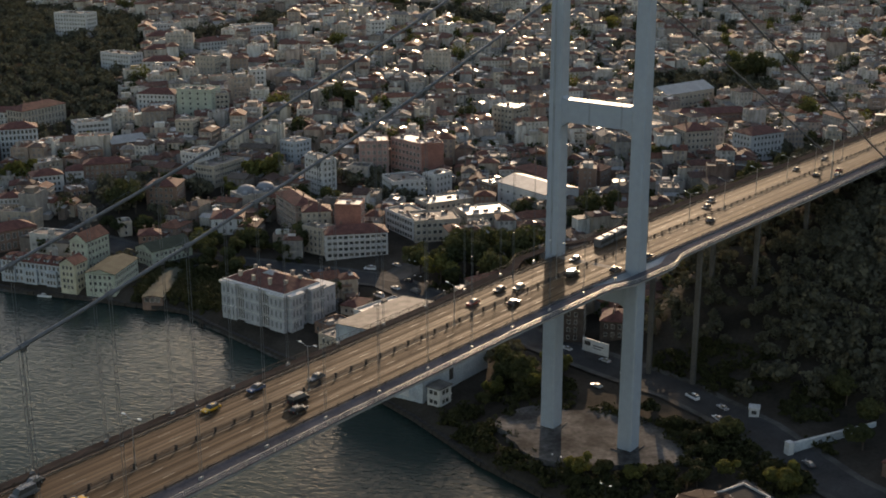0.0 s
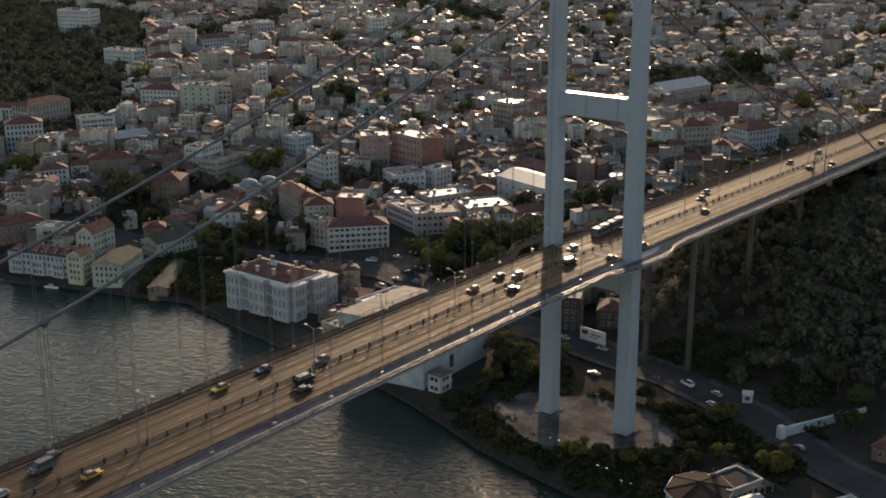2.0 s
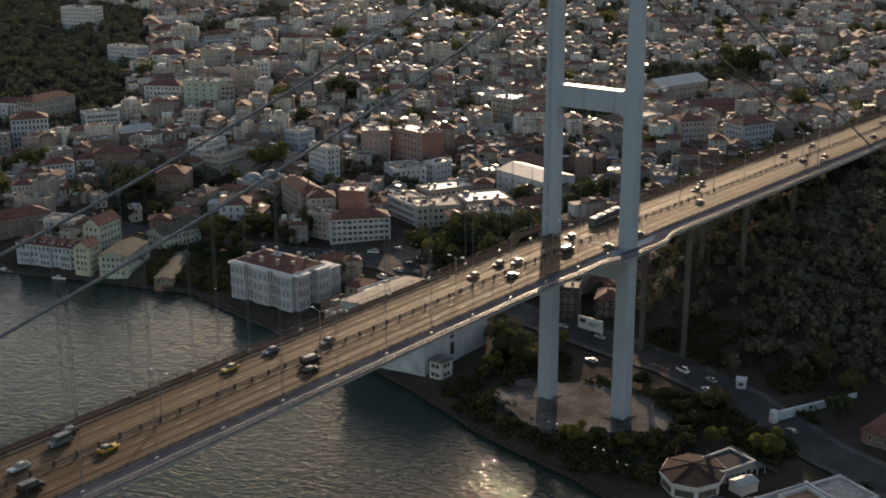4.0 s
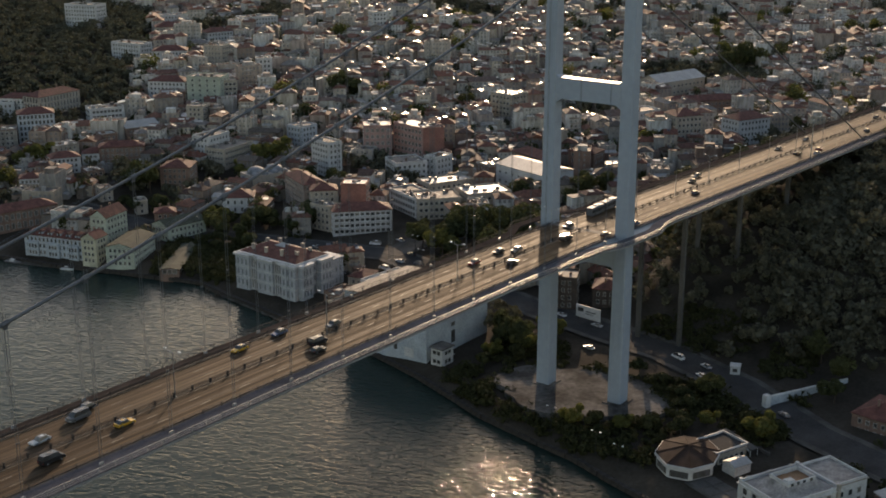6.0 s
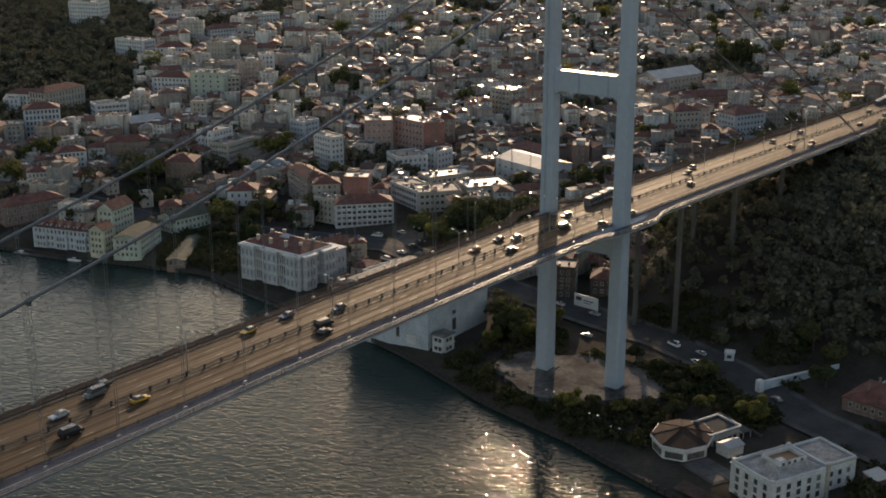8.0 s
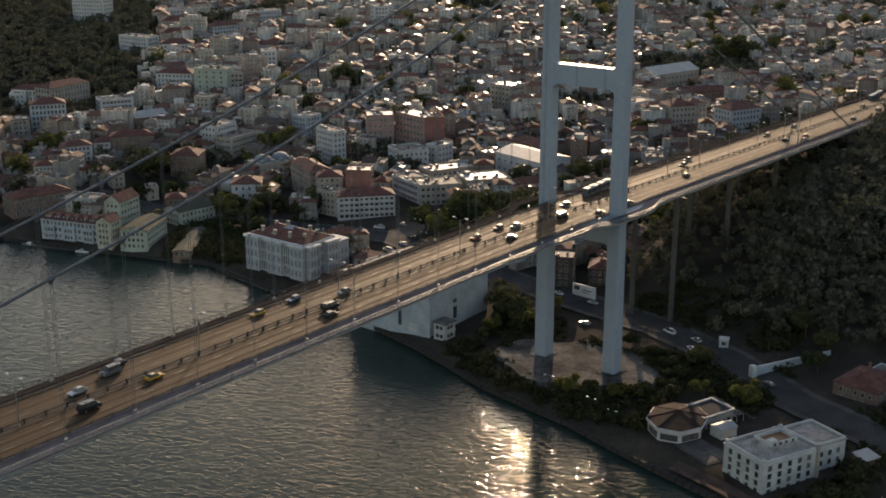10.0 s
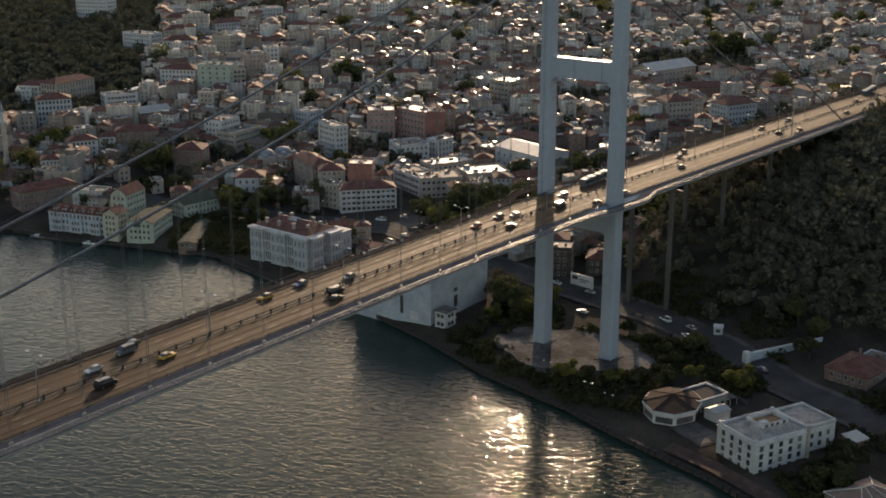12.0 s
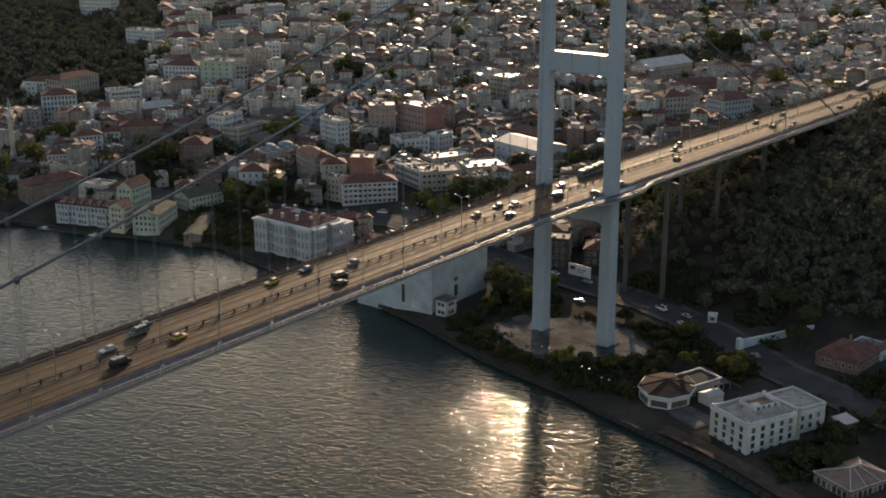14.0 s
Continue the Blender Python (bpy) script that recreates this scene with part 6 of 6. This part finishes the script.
# trees that stand alone
for x, y, k, s in ((99, 143, 1, 1.1), (104, 128, 1, 1.3), (112, 124, 3, 1.2), (92, 120, 0, 1.0), (118, 116, 1, 1.1), (128, 104, 0, 1.2), (140, 100, 3, 1.1), (108, 108, 2, 1.2)):
    tree(x, y, k, s)
for x, y, k, s in ((28, 52, 1, 1.0), (22, 46, 0, 1.0), (12, 44, 4, 0.8), (4, 42, 5, 0.8), (-22, -10, 4, 0.85), (-19, -17, 5, 0.9), (-16, -25, 4, 0.7), (-11, -33, 5, 0.9), (-2, -38, 5, 0.9), (8, -36, 5, 1.0), (14, -30, 5, 1.0), (-8, -42, 5, 1.0), (3, -46, 4, 0.7), (10, -57, 5, 0.8), (10, -66, 5, 0.8), (20, -20, 5, 0.9), (28, -8, 5, 0.8), (-25, -24, 5, 0.6)):
    tree(x, y, k, s)
for x, y, k, s in ((60, 240, 1, 1), (66, 250, 0, 1), (52, 228, 5, 1), (44, 222, 5, 1), (60, 216, 5, 1), (70, 228, 3, 0.9), (50, 200, 5, 0.9), (58, 192, 5, 0.9), (120, 330, 0, 1.1), (112, 318, 1, 1), (140, 300, 4, 1.2), (134, 292, 4, 1.1), (60, 300, 2, 1), (70, 290, 0, 1), (20, -112, 5, 1.2), (8, -118, 5, 1.2), (-10, -122, 5, 1.3), (-30, -114, 5, 1.3), (-46, -110, 5, 1.1), (64, -60, 1, 1), (56, -70, 0, 1), (40, -74, 2, 1)):
    tree(x, y, k, s)

for x, y, k, s in ((105, 147, 1, 1.0), (115, 136, 1, 1.55), (117, 125, 3, 1.2), (105, 137, 0, 1.15), (167, 300, 4, 1.9), (162, 305, 4, 1.6), (284, 351, 1, 1.8), (288, 345, 0, 1.7), (543, 182, 3, 1.9), (551, 176, 1, 1.7), (536, 190, 0, 1.8), (87, 317, 1, 1.6), (80, 322, 0, 1.5), (80, 402, 4, 1.6), (70, 404, 4, 1.3), (140, 423, 4, 1.1), (184, 143, 1, 1.1), (329, 281, 0, 1.4), (298, 127, 1, 1.3), (306, 122, 0, 1.2), (377, 77, 0, 1.2), (199, 113, 1, 1.4), (207, 108, 3, 1.2), (186, 117, 0, 1.1), (58, 233, 0, 0.95), (61, 224, 0, 0.95), (3, -64, 4, 1.1)):
    tree(x, y, k, s)

tr = random.Random(21)
for cx, cy, rx, ry, n, s0 in ((68, 232, 24, 26, 24, 1.0), (64, 298, 16, 14, 10, 1.0), (112, 118, 24, 18, 12, 1.45), (150, 58, 34, 20, 22, 1.2), (215, 62, 40, 18, 22, 1.2), (280, 58, 34, 16, 14, 1.2), (140, 246, 12, 8, 6, 1.1), (28, 38, 12, 12, 7, 1.0), (30, -28, 12, 20, 8, 0.8), (-44, -112, 14, 6, 5, 0.8)):
    for _ in range(n):
        a, q = tr.uniform(0, math.tau), math.sqrt(tr.random())
        px, py = cx + math.cos(a) * q * rx, cy + math.sin(a) * q * ry
        if abs(py - YC) < 20 or near_line(px, py, COAST, 8) or near_line(px, py, STREET, 7):
            continue
        tree(px, py, tr.choice((0, 5, 5, 2, 5, 4) if cx < 70 else (0, 1, 1, 2, 3, 4)), s0 * tr.uniform(0.8, 1.2))

# woods on both hills, and greenery between the houses
wr = random.Random(9)
leaves = Mesh()
far_sites = [(x, y) for x, y, r, f in WOODS]
wr.shuffle(far_sites)
for x, y in far_sites:
    n = 2
    for _ in range(n):
        px, py = x + wr.uniform(-6, 6), y + wr.uniform(-6, 6)
        s = wr.uniform(0.8, 1.3)
        crown(leaves, (px, py, height(px, py) + 5.0 * s), 3.6 * s, 3.6 * s, 110, 1.5, wr)
for x, y, r, f in SITES:
    if wr.random() < 0.8:
        px, py = x + wr.uniform(-7, -3.0), y + wr.uniform(-6, 6)
        s = wr.uniform(0.7, 1.35)
        crown(leaves, (px, py, height(px, py) + 4.8 * s), 3.2 * s, 3.6 * s, 80, 1.3, wr, wr.choice((0, 1, 1)))
    if wr.random() < 0.035:
        px, py = x + wr.uniform(-5, 5), y + wr.uniform(-6, 6)
        for _ in range(3):
            s = wr.uniform(1.3, 2.0)
            px, py = px + wr.uniform(-4, 4), py + wr.uniform(-4, 4)
            crown(leaves, (px, py, height(px, py) + 5.5 * s), 3.4 * s, 3.6 * s, 260, 1.1, wr, wr.choice((1, 2)))
for x in np.arange(66, 420, 6.5):
    for y in np.arange(-150, 24, 6.5):
        if abs(y - YC) < 22 and x > 225 or (x < 78 and y > -40) or near_line(x, y, COAST, 20):
            continue
        px, py = x + wr.uniform(-3, 3), y + wr.uniform(-3, 3)
        s = wr.uniform(0.7, 1.25) * (0.75 if abs(y - YC) < 18 else 1)
        crown(leaves, (px, py, height(px, py) + 4.0 * s), 3.4 * s, 3.4 * s, 210, 0.85, wr)
tagged(new("wood", leaves.data("wood", M["leaf_hazed"], M["leaf"], M["leaf_y"])), "dark dense woodland covering the hillsides", "woodland", kind="stuff")


scrub = Mesh()
sr = random.Random(12)
for cx, cy, rx, ry, n in ((-13, -30, 10, 10, 40), (18, -34, 13, 15, 110), (2, -60, 16, 8, 40), (28, 30, 9, 10, 40), (-25, 6, 4, 26, 40), (-16, 30, 8, 8, 40), (-8, 44, 8, 5, 30), (22, 40, 16, 9, 60), (34, 205, 20, 18, 70), (62, 222, 18, 22, 70), (26, 190, 12, 8, 30), (18, -118, 30, 12, 80), (-46, -108, 14, 10, 50), (90, 120, 14, 14, 50), (40, 212, 22, 30, 260), (30, 196, 14, 16, 120), (60, 250, 20, 16, 120), (88, 262, 18, 14, 90), (20, -60, 20, 14, 110), (60, -50, 12, 10, 70), (-6, -104, 30, 14, 140), (66, -14, 14, 24, 110), (70, 200, 12, 14, 60), (-28, -24, 6, 22, 90), (2, -2, 24, 36, 150)):
    for _ in range(n):
        a, q = sr.uniform(0, math.tau), math.sqrt(sr.random())
        px, py = cx + math.cos(a) * q * rx, cy + math.sin(a) * q * ry
        if px - shore(py) < 1.5 or near_line(px, py, COAST, 8) or math.hypot((px - 1) / 21, (py + 2) / 33) < 0.84 or any(math.hypot(px - bx, py - by) < br * 0.8 for bx, by, br in BUILT):
            continue
        s = sr.uniform(0.7, 1.5)
        crown(scrub, (px, py, height(px, py) + 0.8 * s), 1.6 * s, 1.3 * s, 70, 0.7, sr)
for ox, oy, half in ((22.9, 234.2, 2.2), (31.4, 221.4, 3.2), (37, 214, 4.5)):
    for _ in range(75):
        k, e = sr.uniform(-17, 18), sr.uniform(-half, half)
        px, py = ox + 0.83 * k - 0.55 * e, oy + 0.55 * k + 0.83 * e
        if px - shore(py) < 2:
            continue
        s = sr.uniform(0.8, 1.7)
        crown(scrub, (px, py, height(px, py) + 0.8 * s), 1.6 * s, 1.3 * s, 70, 0.7, sr)
tagged(new("shrubs", scrub.data("shrubs", M["shaded_scrub_leaf"])), "low dark scrub on the banks by the water", "shrubs", kind="stuff")


# ---- the ground by the tower ----
def slab(name, label, cat, cx, cy, rx, ry, z, m, n=18, seed=1, rot=0):
    rr = random.Random(seed)
    g = Mesh()
    ring = []
    for i in range(n):
        a = math.tau * i / n
        k = rr.uniform(0.84, 1.1)
        ring.append(Vector((cx, cy, z)) + pose(0, 0, 0, 0, 0, rot) @ Vector((math.cos(a) * rx * k, math.sin(a) * ry * k, 0)))
    g.grid([[p - Vector((0, 0, 2.5)) for p in ring], ring])
    return tagged(new(name, g.data(name, m)), label, cat, kind="structure")


slab("pavement_lot", "dark worn asphalt parking lot behind the palace", "pavement", 64, 172, 15, 24, 6.6, M["asphalt"], 16, 5, -15)
slab("pavement_tower", "stained pale concrete apron round the tower legs", "pavement", 1, -2, 21, 33, 6.6, M["pad"], 34, 2, 12)


# ---- vehicles ----
def car(x, y, paint, kind="car", back=False, ground=None):
    """A car on the deck (y from its middle line) or, with ground = heading, on the land."""
    z = deck_z(x) + 0.06
    slope = math.degrees(math.atan((deck_z(x - 1) - deck_z(x + 1)) / 2))
    stand = Matrix.Translation((x, YC + y, z)) @ pose(0, 0, 0, 0, slope, 180 if back else 0)
    where = "on the bridge roadway"
    if ground is not None:
        stand, where = pose(x, y, max(height(x, y) + 0.2, 6.6 if math.hypot((x - 64) / 15, (y - 172) / 24) < 0.9 else 0), 0, 0, ground), "parked by the street"
    L, W, H = {"car": (4.4, 1.8, 1.45), "van": (5.2, 2.0, 2.1)}[kind]
    t = thing(kind, f"{paint} {'passenger car' if kind == 'car' else 'minivan'} {where}", "car", stand)
    g = Mesh()
    l, w = L / 2, W / 2
    belt = H * 0.58
    g.grid([[(-l, -w + 0.1, 0.25), (l, -w + 0.1, 0.25), (l, w - 0.1, 0.25), (-l, w - 0.1, 0.25)],
            [(-l - 0.05, -w, 0.5), (l + 0.05, -w, 0.5), (l + 0.05, w, 0.5), (-l - 0.05, w, 0.5)],
            [(-l + 0.05, -w, belt), (l - 0.15, -w + 0.05, belt - 0.12), (l - 0.15, w - 0.05, belt - 0.12), (-l + 0.05, w, belt)]])
    g.part("body", t, CAR[paint])
    f0, f1, b0, b1 = (l * 0.42, l * 0.12, -l * 0.86, -l * 0.62) if kind == "car" else (l * 0.72, l * 0.42, -l * 0.97, -l * 0.9)
    g = Mesh()
    g.grid([[(b0, -w + 0.08, belt - 0.05), (f0, -w + 0.08, belt - 0.08), (f0, w - 0.08, belt - 0.08), (b0, w - 0.08, belt - 0.05)],
            [(b1, -w + 0.25, H - 0.06), (f1, -w + 0.25, H - 0.06), (f1, w - 0.25, H - 0.06), (b1, w - 0.25, H - 0.06)]])
    g.part("glasshouse", t, M["glass"])
    g = Mesh()
    rings = []
    for k in range(7):
        u = -1 + k / 3
        x0, half = (b1 + f1) / 2 + u * ((f1 - b1) / 2 + 0.07), w - 0.22 - 0.06 * abs(u) ** 3
        crown_z = H - 0.17 * u * u
        rings.append([(x0, v * half, crown_z - 0.17 * v * v) for v in (-1, -0.6, 0, 0.6, 1)] + [(x0, half, crown_z - 0.22), (x0, -half, crown_z - 0.22)])
    g.grid(rings)
    g.part("roof", t, CAR[paint], smooth=True)
    wm = Mesh()
    wm.rod((0, -0.11, 0), (0, 0.11, 0), 0.33, 12)
    wd = wm.data("wheel", M["tyre"])
    rim = Mesh()
    rim.rod((0, -0.125, 0), (0, 0.125, 0), 0.2, 8)
    rd = rim.data("rim", M["metal"])
    for sx in (-0.31, 0.31):
        for sy in (-1, 1):
            wheel = share("wheel", wd, t, Matrix.Translation((sx * L, sy * (w - 0.1), 0.33)))
            share("rim", rd, wheel)
    for sy in (-0.62, 0.62):
        for sx, m, nm in ((1, "lamp", "headlight"), (-1, "red_lamp", "tail_light")):
            g = Mesh()
            g.box(sx * (l + 0.02) - 0.06, sx * (l + 0.02) + 0.06, sy * w * 1.2 - 0.18, sy * w * 1.2 + 0.18, 0.6, 0.74)
            g.part(nm, t, M["lamp"] if sx > 0 else CAR["red"])


def bus(x, y, back=False):
    z = deck_z(x) + 0.06
    slope = math.degrees(math.atan((deck_z(x - 1) - deck_z(x + 1)) / 2))
    t = thing("city_bus", "long articulated city bus with pale roof on the bridge roadway", "bus", Matrix.Translation((x, YC + y, z)) @ pose(0, 0, 0, 0, slope, 180 if back else 0))
    for x0, x1 in ((-9, -0.6), (0.6, 9)):
        g = Mesh()
        g.box(x0, x1, -1.25, 1.25, 0.35, 3.0, top=(0.1, 0.06))
        g.part("body", t, CAR["grey"])
        g = Mesh()
        g.box(x0 + 0.2, x1 - 0.2, -1.27, 1.27, 1.3, 2.4)
        g.part("window_band", t, M["glass"])
        g = Mesh()
        g.box(x0 + 0.15, x1 - 0.15, -1.15, 1.15, 3.0, 3.12, top=(0.1, 0.1))
        g.box(x0 + 2.5, x0 + 4.8, -0.8, 0.8, 3.12, 3.4, top=(0.1, 0.1))
        g.part("roof", t, M["white"])
    g = Mesh()
    for k in range(6):
        g.box(-0.6 + 0.2 * k + 0.02, -0.6 + 0.2 * k + 0.18, -1.15, 1.15, 0.5, 2.9, top=(0.04, 0.04))
    g.part("bellows", t, M["tyre"])
    wm = Mesh()
    wm.rod((0, -0.15, 0), (0, 0.15, 0), 0.48, 12)
    wd = wm.data("wheel", M["tyre"])
    for sx in (-6.5, 2.8, 7.0):
        for sy in (-1.1, 1.1):
            share("wheel", wd, t, Matrix.Translation((sx, sy, 0.48)))


for x, y, p, k in ((-194, 10.0, "black", "car"), (-198, 7.2, "grey", "van"), (-210, 4.0, "silver", "car"), (-149, 9.0, "yellow", "car"), (-135, 9.2, "blue", "car"), (-122, 2.8, "grey", "car"), (-56, 5.4, "red", "car"), (-42, 6.2, "black", "car"), (-37, 3.0, "grey", "car"), (-2, 5.6, "black", "car"), (89, 5.4, "black", "car"), (100, 8.8, "grey", "car"), (177, 6.9, "black", "car"), (209, 6.6, "grey", "car"), (296, 3.4, "black", "car")):
    car(x, y, p, k, True)
for x, y, p, k in ((-214, -5.0, "black", "van"), (-194, -2.8, "yellow", "car"), (-134, -2.8, "black", "van"), (-138, -6.5, "black", "car"), (-49, -3.3, "black", "car"), (-17, -2.4, "black", "van"), (-4, -9.4, "black", "car"), (16, -9.4, "blue", "car"), (71, -4.6, "grey", "car"), (172, -3.6, "black", "car"), (188, -7.2, "red", "car"), (179, -10.0, "silver", "car"), (253, -6.5, "grey", "car"), (292, -6.0, "silver", "car")):
    car(x, y, p, k)
bus(25, 8.3, True)
bus(333, 9.0, True)

for x, y, r, p, k in ((79, 166, 30, "white", "car"), (91, 165, 110, "white", "van"), (70, 156, 25, "white", "van"), (63, 149, 30, "silver", "car"), (67, 140, 80, "white", "van"), (88, 141, 78, "black", "car"), (54, 151, 10, "grey", "car"), (101, 158, 75, "silver", "car"), (79, 130, 78, "grey", "van"), (36, -28, 60, "white", "car"), (37, 18, 78, "silver", "car"), (49, 43, 75, "white", "van"), (76, 176, 20, "white", "car"), (79, 170, 20, "silver", "car"), (70, 168, 10, "grey", "car"), (66, 160, 100, "white", "van"), (60, 152, 12, "black", "car"), (72, 185, 70, "silver", "car"), (78, 140, 78, "white", "car"), (74, 112, 76, "grey", "car"), (70, 96, 78, "white", "van"), (51, 14, 80, "white", "car"), (57, 26, 80, "silver", "car"), (46, -14, 66, "white", "van"), (60, 44, 75, "white", "car"), (30, -56, 58, "white", "car"), (22, -64, 58, "grey", "car"), (44, -26, 62, "silver", "car")):
    car(x, y, p, k, ground=r)


# ---- quay edge ----
def build_quay():
    t = tagged(new("quay_edge"), "rough dark stone coping along the waterside quay", "quay", kind="structure")
    rr = random.Random(3)
    kinds = []
    for k in range(5):
        g = Mesh()
        j = lambda: rr.uniform(-0.12, 0.12)
        lo = [(-0.9 + j(), -1.35 + j(), -1.2), (0.7 + j(), -1.35 + j(), -1.2), (0.7 + j(), 1.35 + j(), -1.2), (-0.9 + j(), 1.35 + j(), -1.2)]
        g.grid([lo, [(x + j() * 0.5, y + j() * 0.5, 0.35 + j()) for x, y, z in lo], [(x * 0.85, y * 0.9, 0.5 + j() * 0.5) for x, y, z in lo]])
        kinds.append(g.data("stone", M["stone"]))
    for y in np.arange(-128, 330, 2.9):
        dx = shore(y + 1) - shore(y - 1)
        share("stone", rr.choice(kinds), t, pose(shore(y) + 0.2, y, 1.5, 0, 0, -math.degrees(math.atan2(dx, 2))))
    rip = Mesh()
    for _ in range(900):
        y = rr.uniform(128, 196)
        d = rr.uniform(-1.5, 4.5)
        s = rr.uniform(0.3, 0.8)
        c = Vector((shore(y) + d, y, 0.4 + max(0, d) * 0.45))
        q = Euler((rr.uniform(0, 3), rr.uniform(0, 3), rr.uniform(0, 3))).to_matrix()
        pts = [c + q @ Vector(p) * s for p in ((1, 0.1, 0), (-0.9, 0, 0.2), (0, 1, 0.1), (0.1, -0.8, 0), (0, 0.1, 0.8), (0, 0, -0.8))]
        for a, b, e in ((0, 2, 4), (2, 1, 4), (1, 3, 4), (3, 0, 4), (2, 0, 5), (1, 2, 5), (3, 1, 5), (0, 3, 5)):
            rip.poly([pts[a], pts[b], pts[e]])
    tagged(new("riprap", rip.data("riprap", M["pad"])), "loose pale rocks along the palace quay", "rocks", kind="stuff")


build_quay()


def quay_lamp(x, y, h=8.0):
    t = thing("quay_lamp", "slim dark lamp post with two pale lanterns by the street", "street lamp", pose(x, y, height(x, y)), group="lamps by the water and street")
    g = Mesh()
    g.rod((0, 0, -0.5), (0, 0, h), 0.09, 6, r2=0.06)
    g.part("pole", t, M["dark_rail"])
    for s in (-1, 1):
        g = Mesh()
        g.rod((0, 0, h - 0.1), (0, s * 1.3, h + 0.25), 0.04, 5)
        arm = g.part("arm", t, M["dark_rail"])
        g = Mesh()
        g.box(-0.22, 0.22, s * 1.5 - 0.35, s * 1.5 + 0.35, h + 0.16, h + 0.36, top=(0.06, 0.1))
        g.part("lantern", arm, M["lamp"])


for x, y in ((9, 150), (12, 170), (10, 134), (92, 142), (104, 140), (118, 136), (136, 122), (160, 108), (190, 102), (215, 100), (70, 110), (66, 84), (78, 128), (-34, -26), (-38, -36), (-28, -6)):
    quay_lamp(x, y)
for x, y in ((22, 188), (16, 196)):
    t = thing("mooring_pile", "pair of dark timber mooring piles in the water", "pile", pose(shore(y) - 4.0, y - 4, 0))
    for k in (0, 1.6):
        g = Mesh()
        g.rod((0, k, -6), (0.1, k, 2.6), 0.3, 7, r2=0.24)
        g.part("post", t, M["bark"])


def boat(x, y, r, L, paint):
    t = thing("motor_boat", f"small {paint} motor boat moored at the quay", "boat", pose(x, y, 0, 0, 0, r), group="moored boats")
    g = Mesh()
    rings = []
    for u in (-0.5, -0.2, 0.15, 0.38, 0.5):
        w = 0.16 * L * (1 - max(0, u) ** 2 * 3.6)
        rings.append([(u * L, -w, 0.75), (u * L, -w * 0.7, -0.2), (u * L, w * 0.7, -0.2), (u * L, w, 0.75)])
    g.grid(rings)
    g.part("hull", t, CAR[paint])
    g = Mesh()
    g.box(-0.2 * L, 0.12 * L, -0.09 * L, 0.09 * L, 0.75, 1.7, top=(0.12, 0.1))
    g.part("cabin", t, M["white"])
    g = Mesh()
    g.box(-0.12 * L, 0.125 * L, -0.085 * L, 0.085 * L, 1.1, 1.5, top=(0.06, 0.05))
    g.part("window", t, M["glass"])


for x, y, r, L, p in ((-14, 297, -80, 9, "grey"), (-6, 268, -70, 6.5, "white")):
    boat(x, y, r, L, p)
t = thing("pontoon", "low weathered timber pontoon along the waterfront houses", "pontoon", pose(-13.2, 283, 0, 0, 0, -72))
for k in range(10):
    g = Mesh()
    g.box(-15 + 3 * k, -12.1 + 3 * k, 2.2, 4.4, 0.1, 0.55, top=(0.05, 0.05))
    g.part("plank_section", t, M["pavement"])
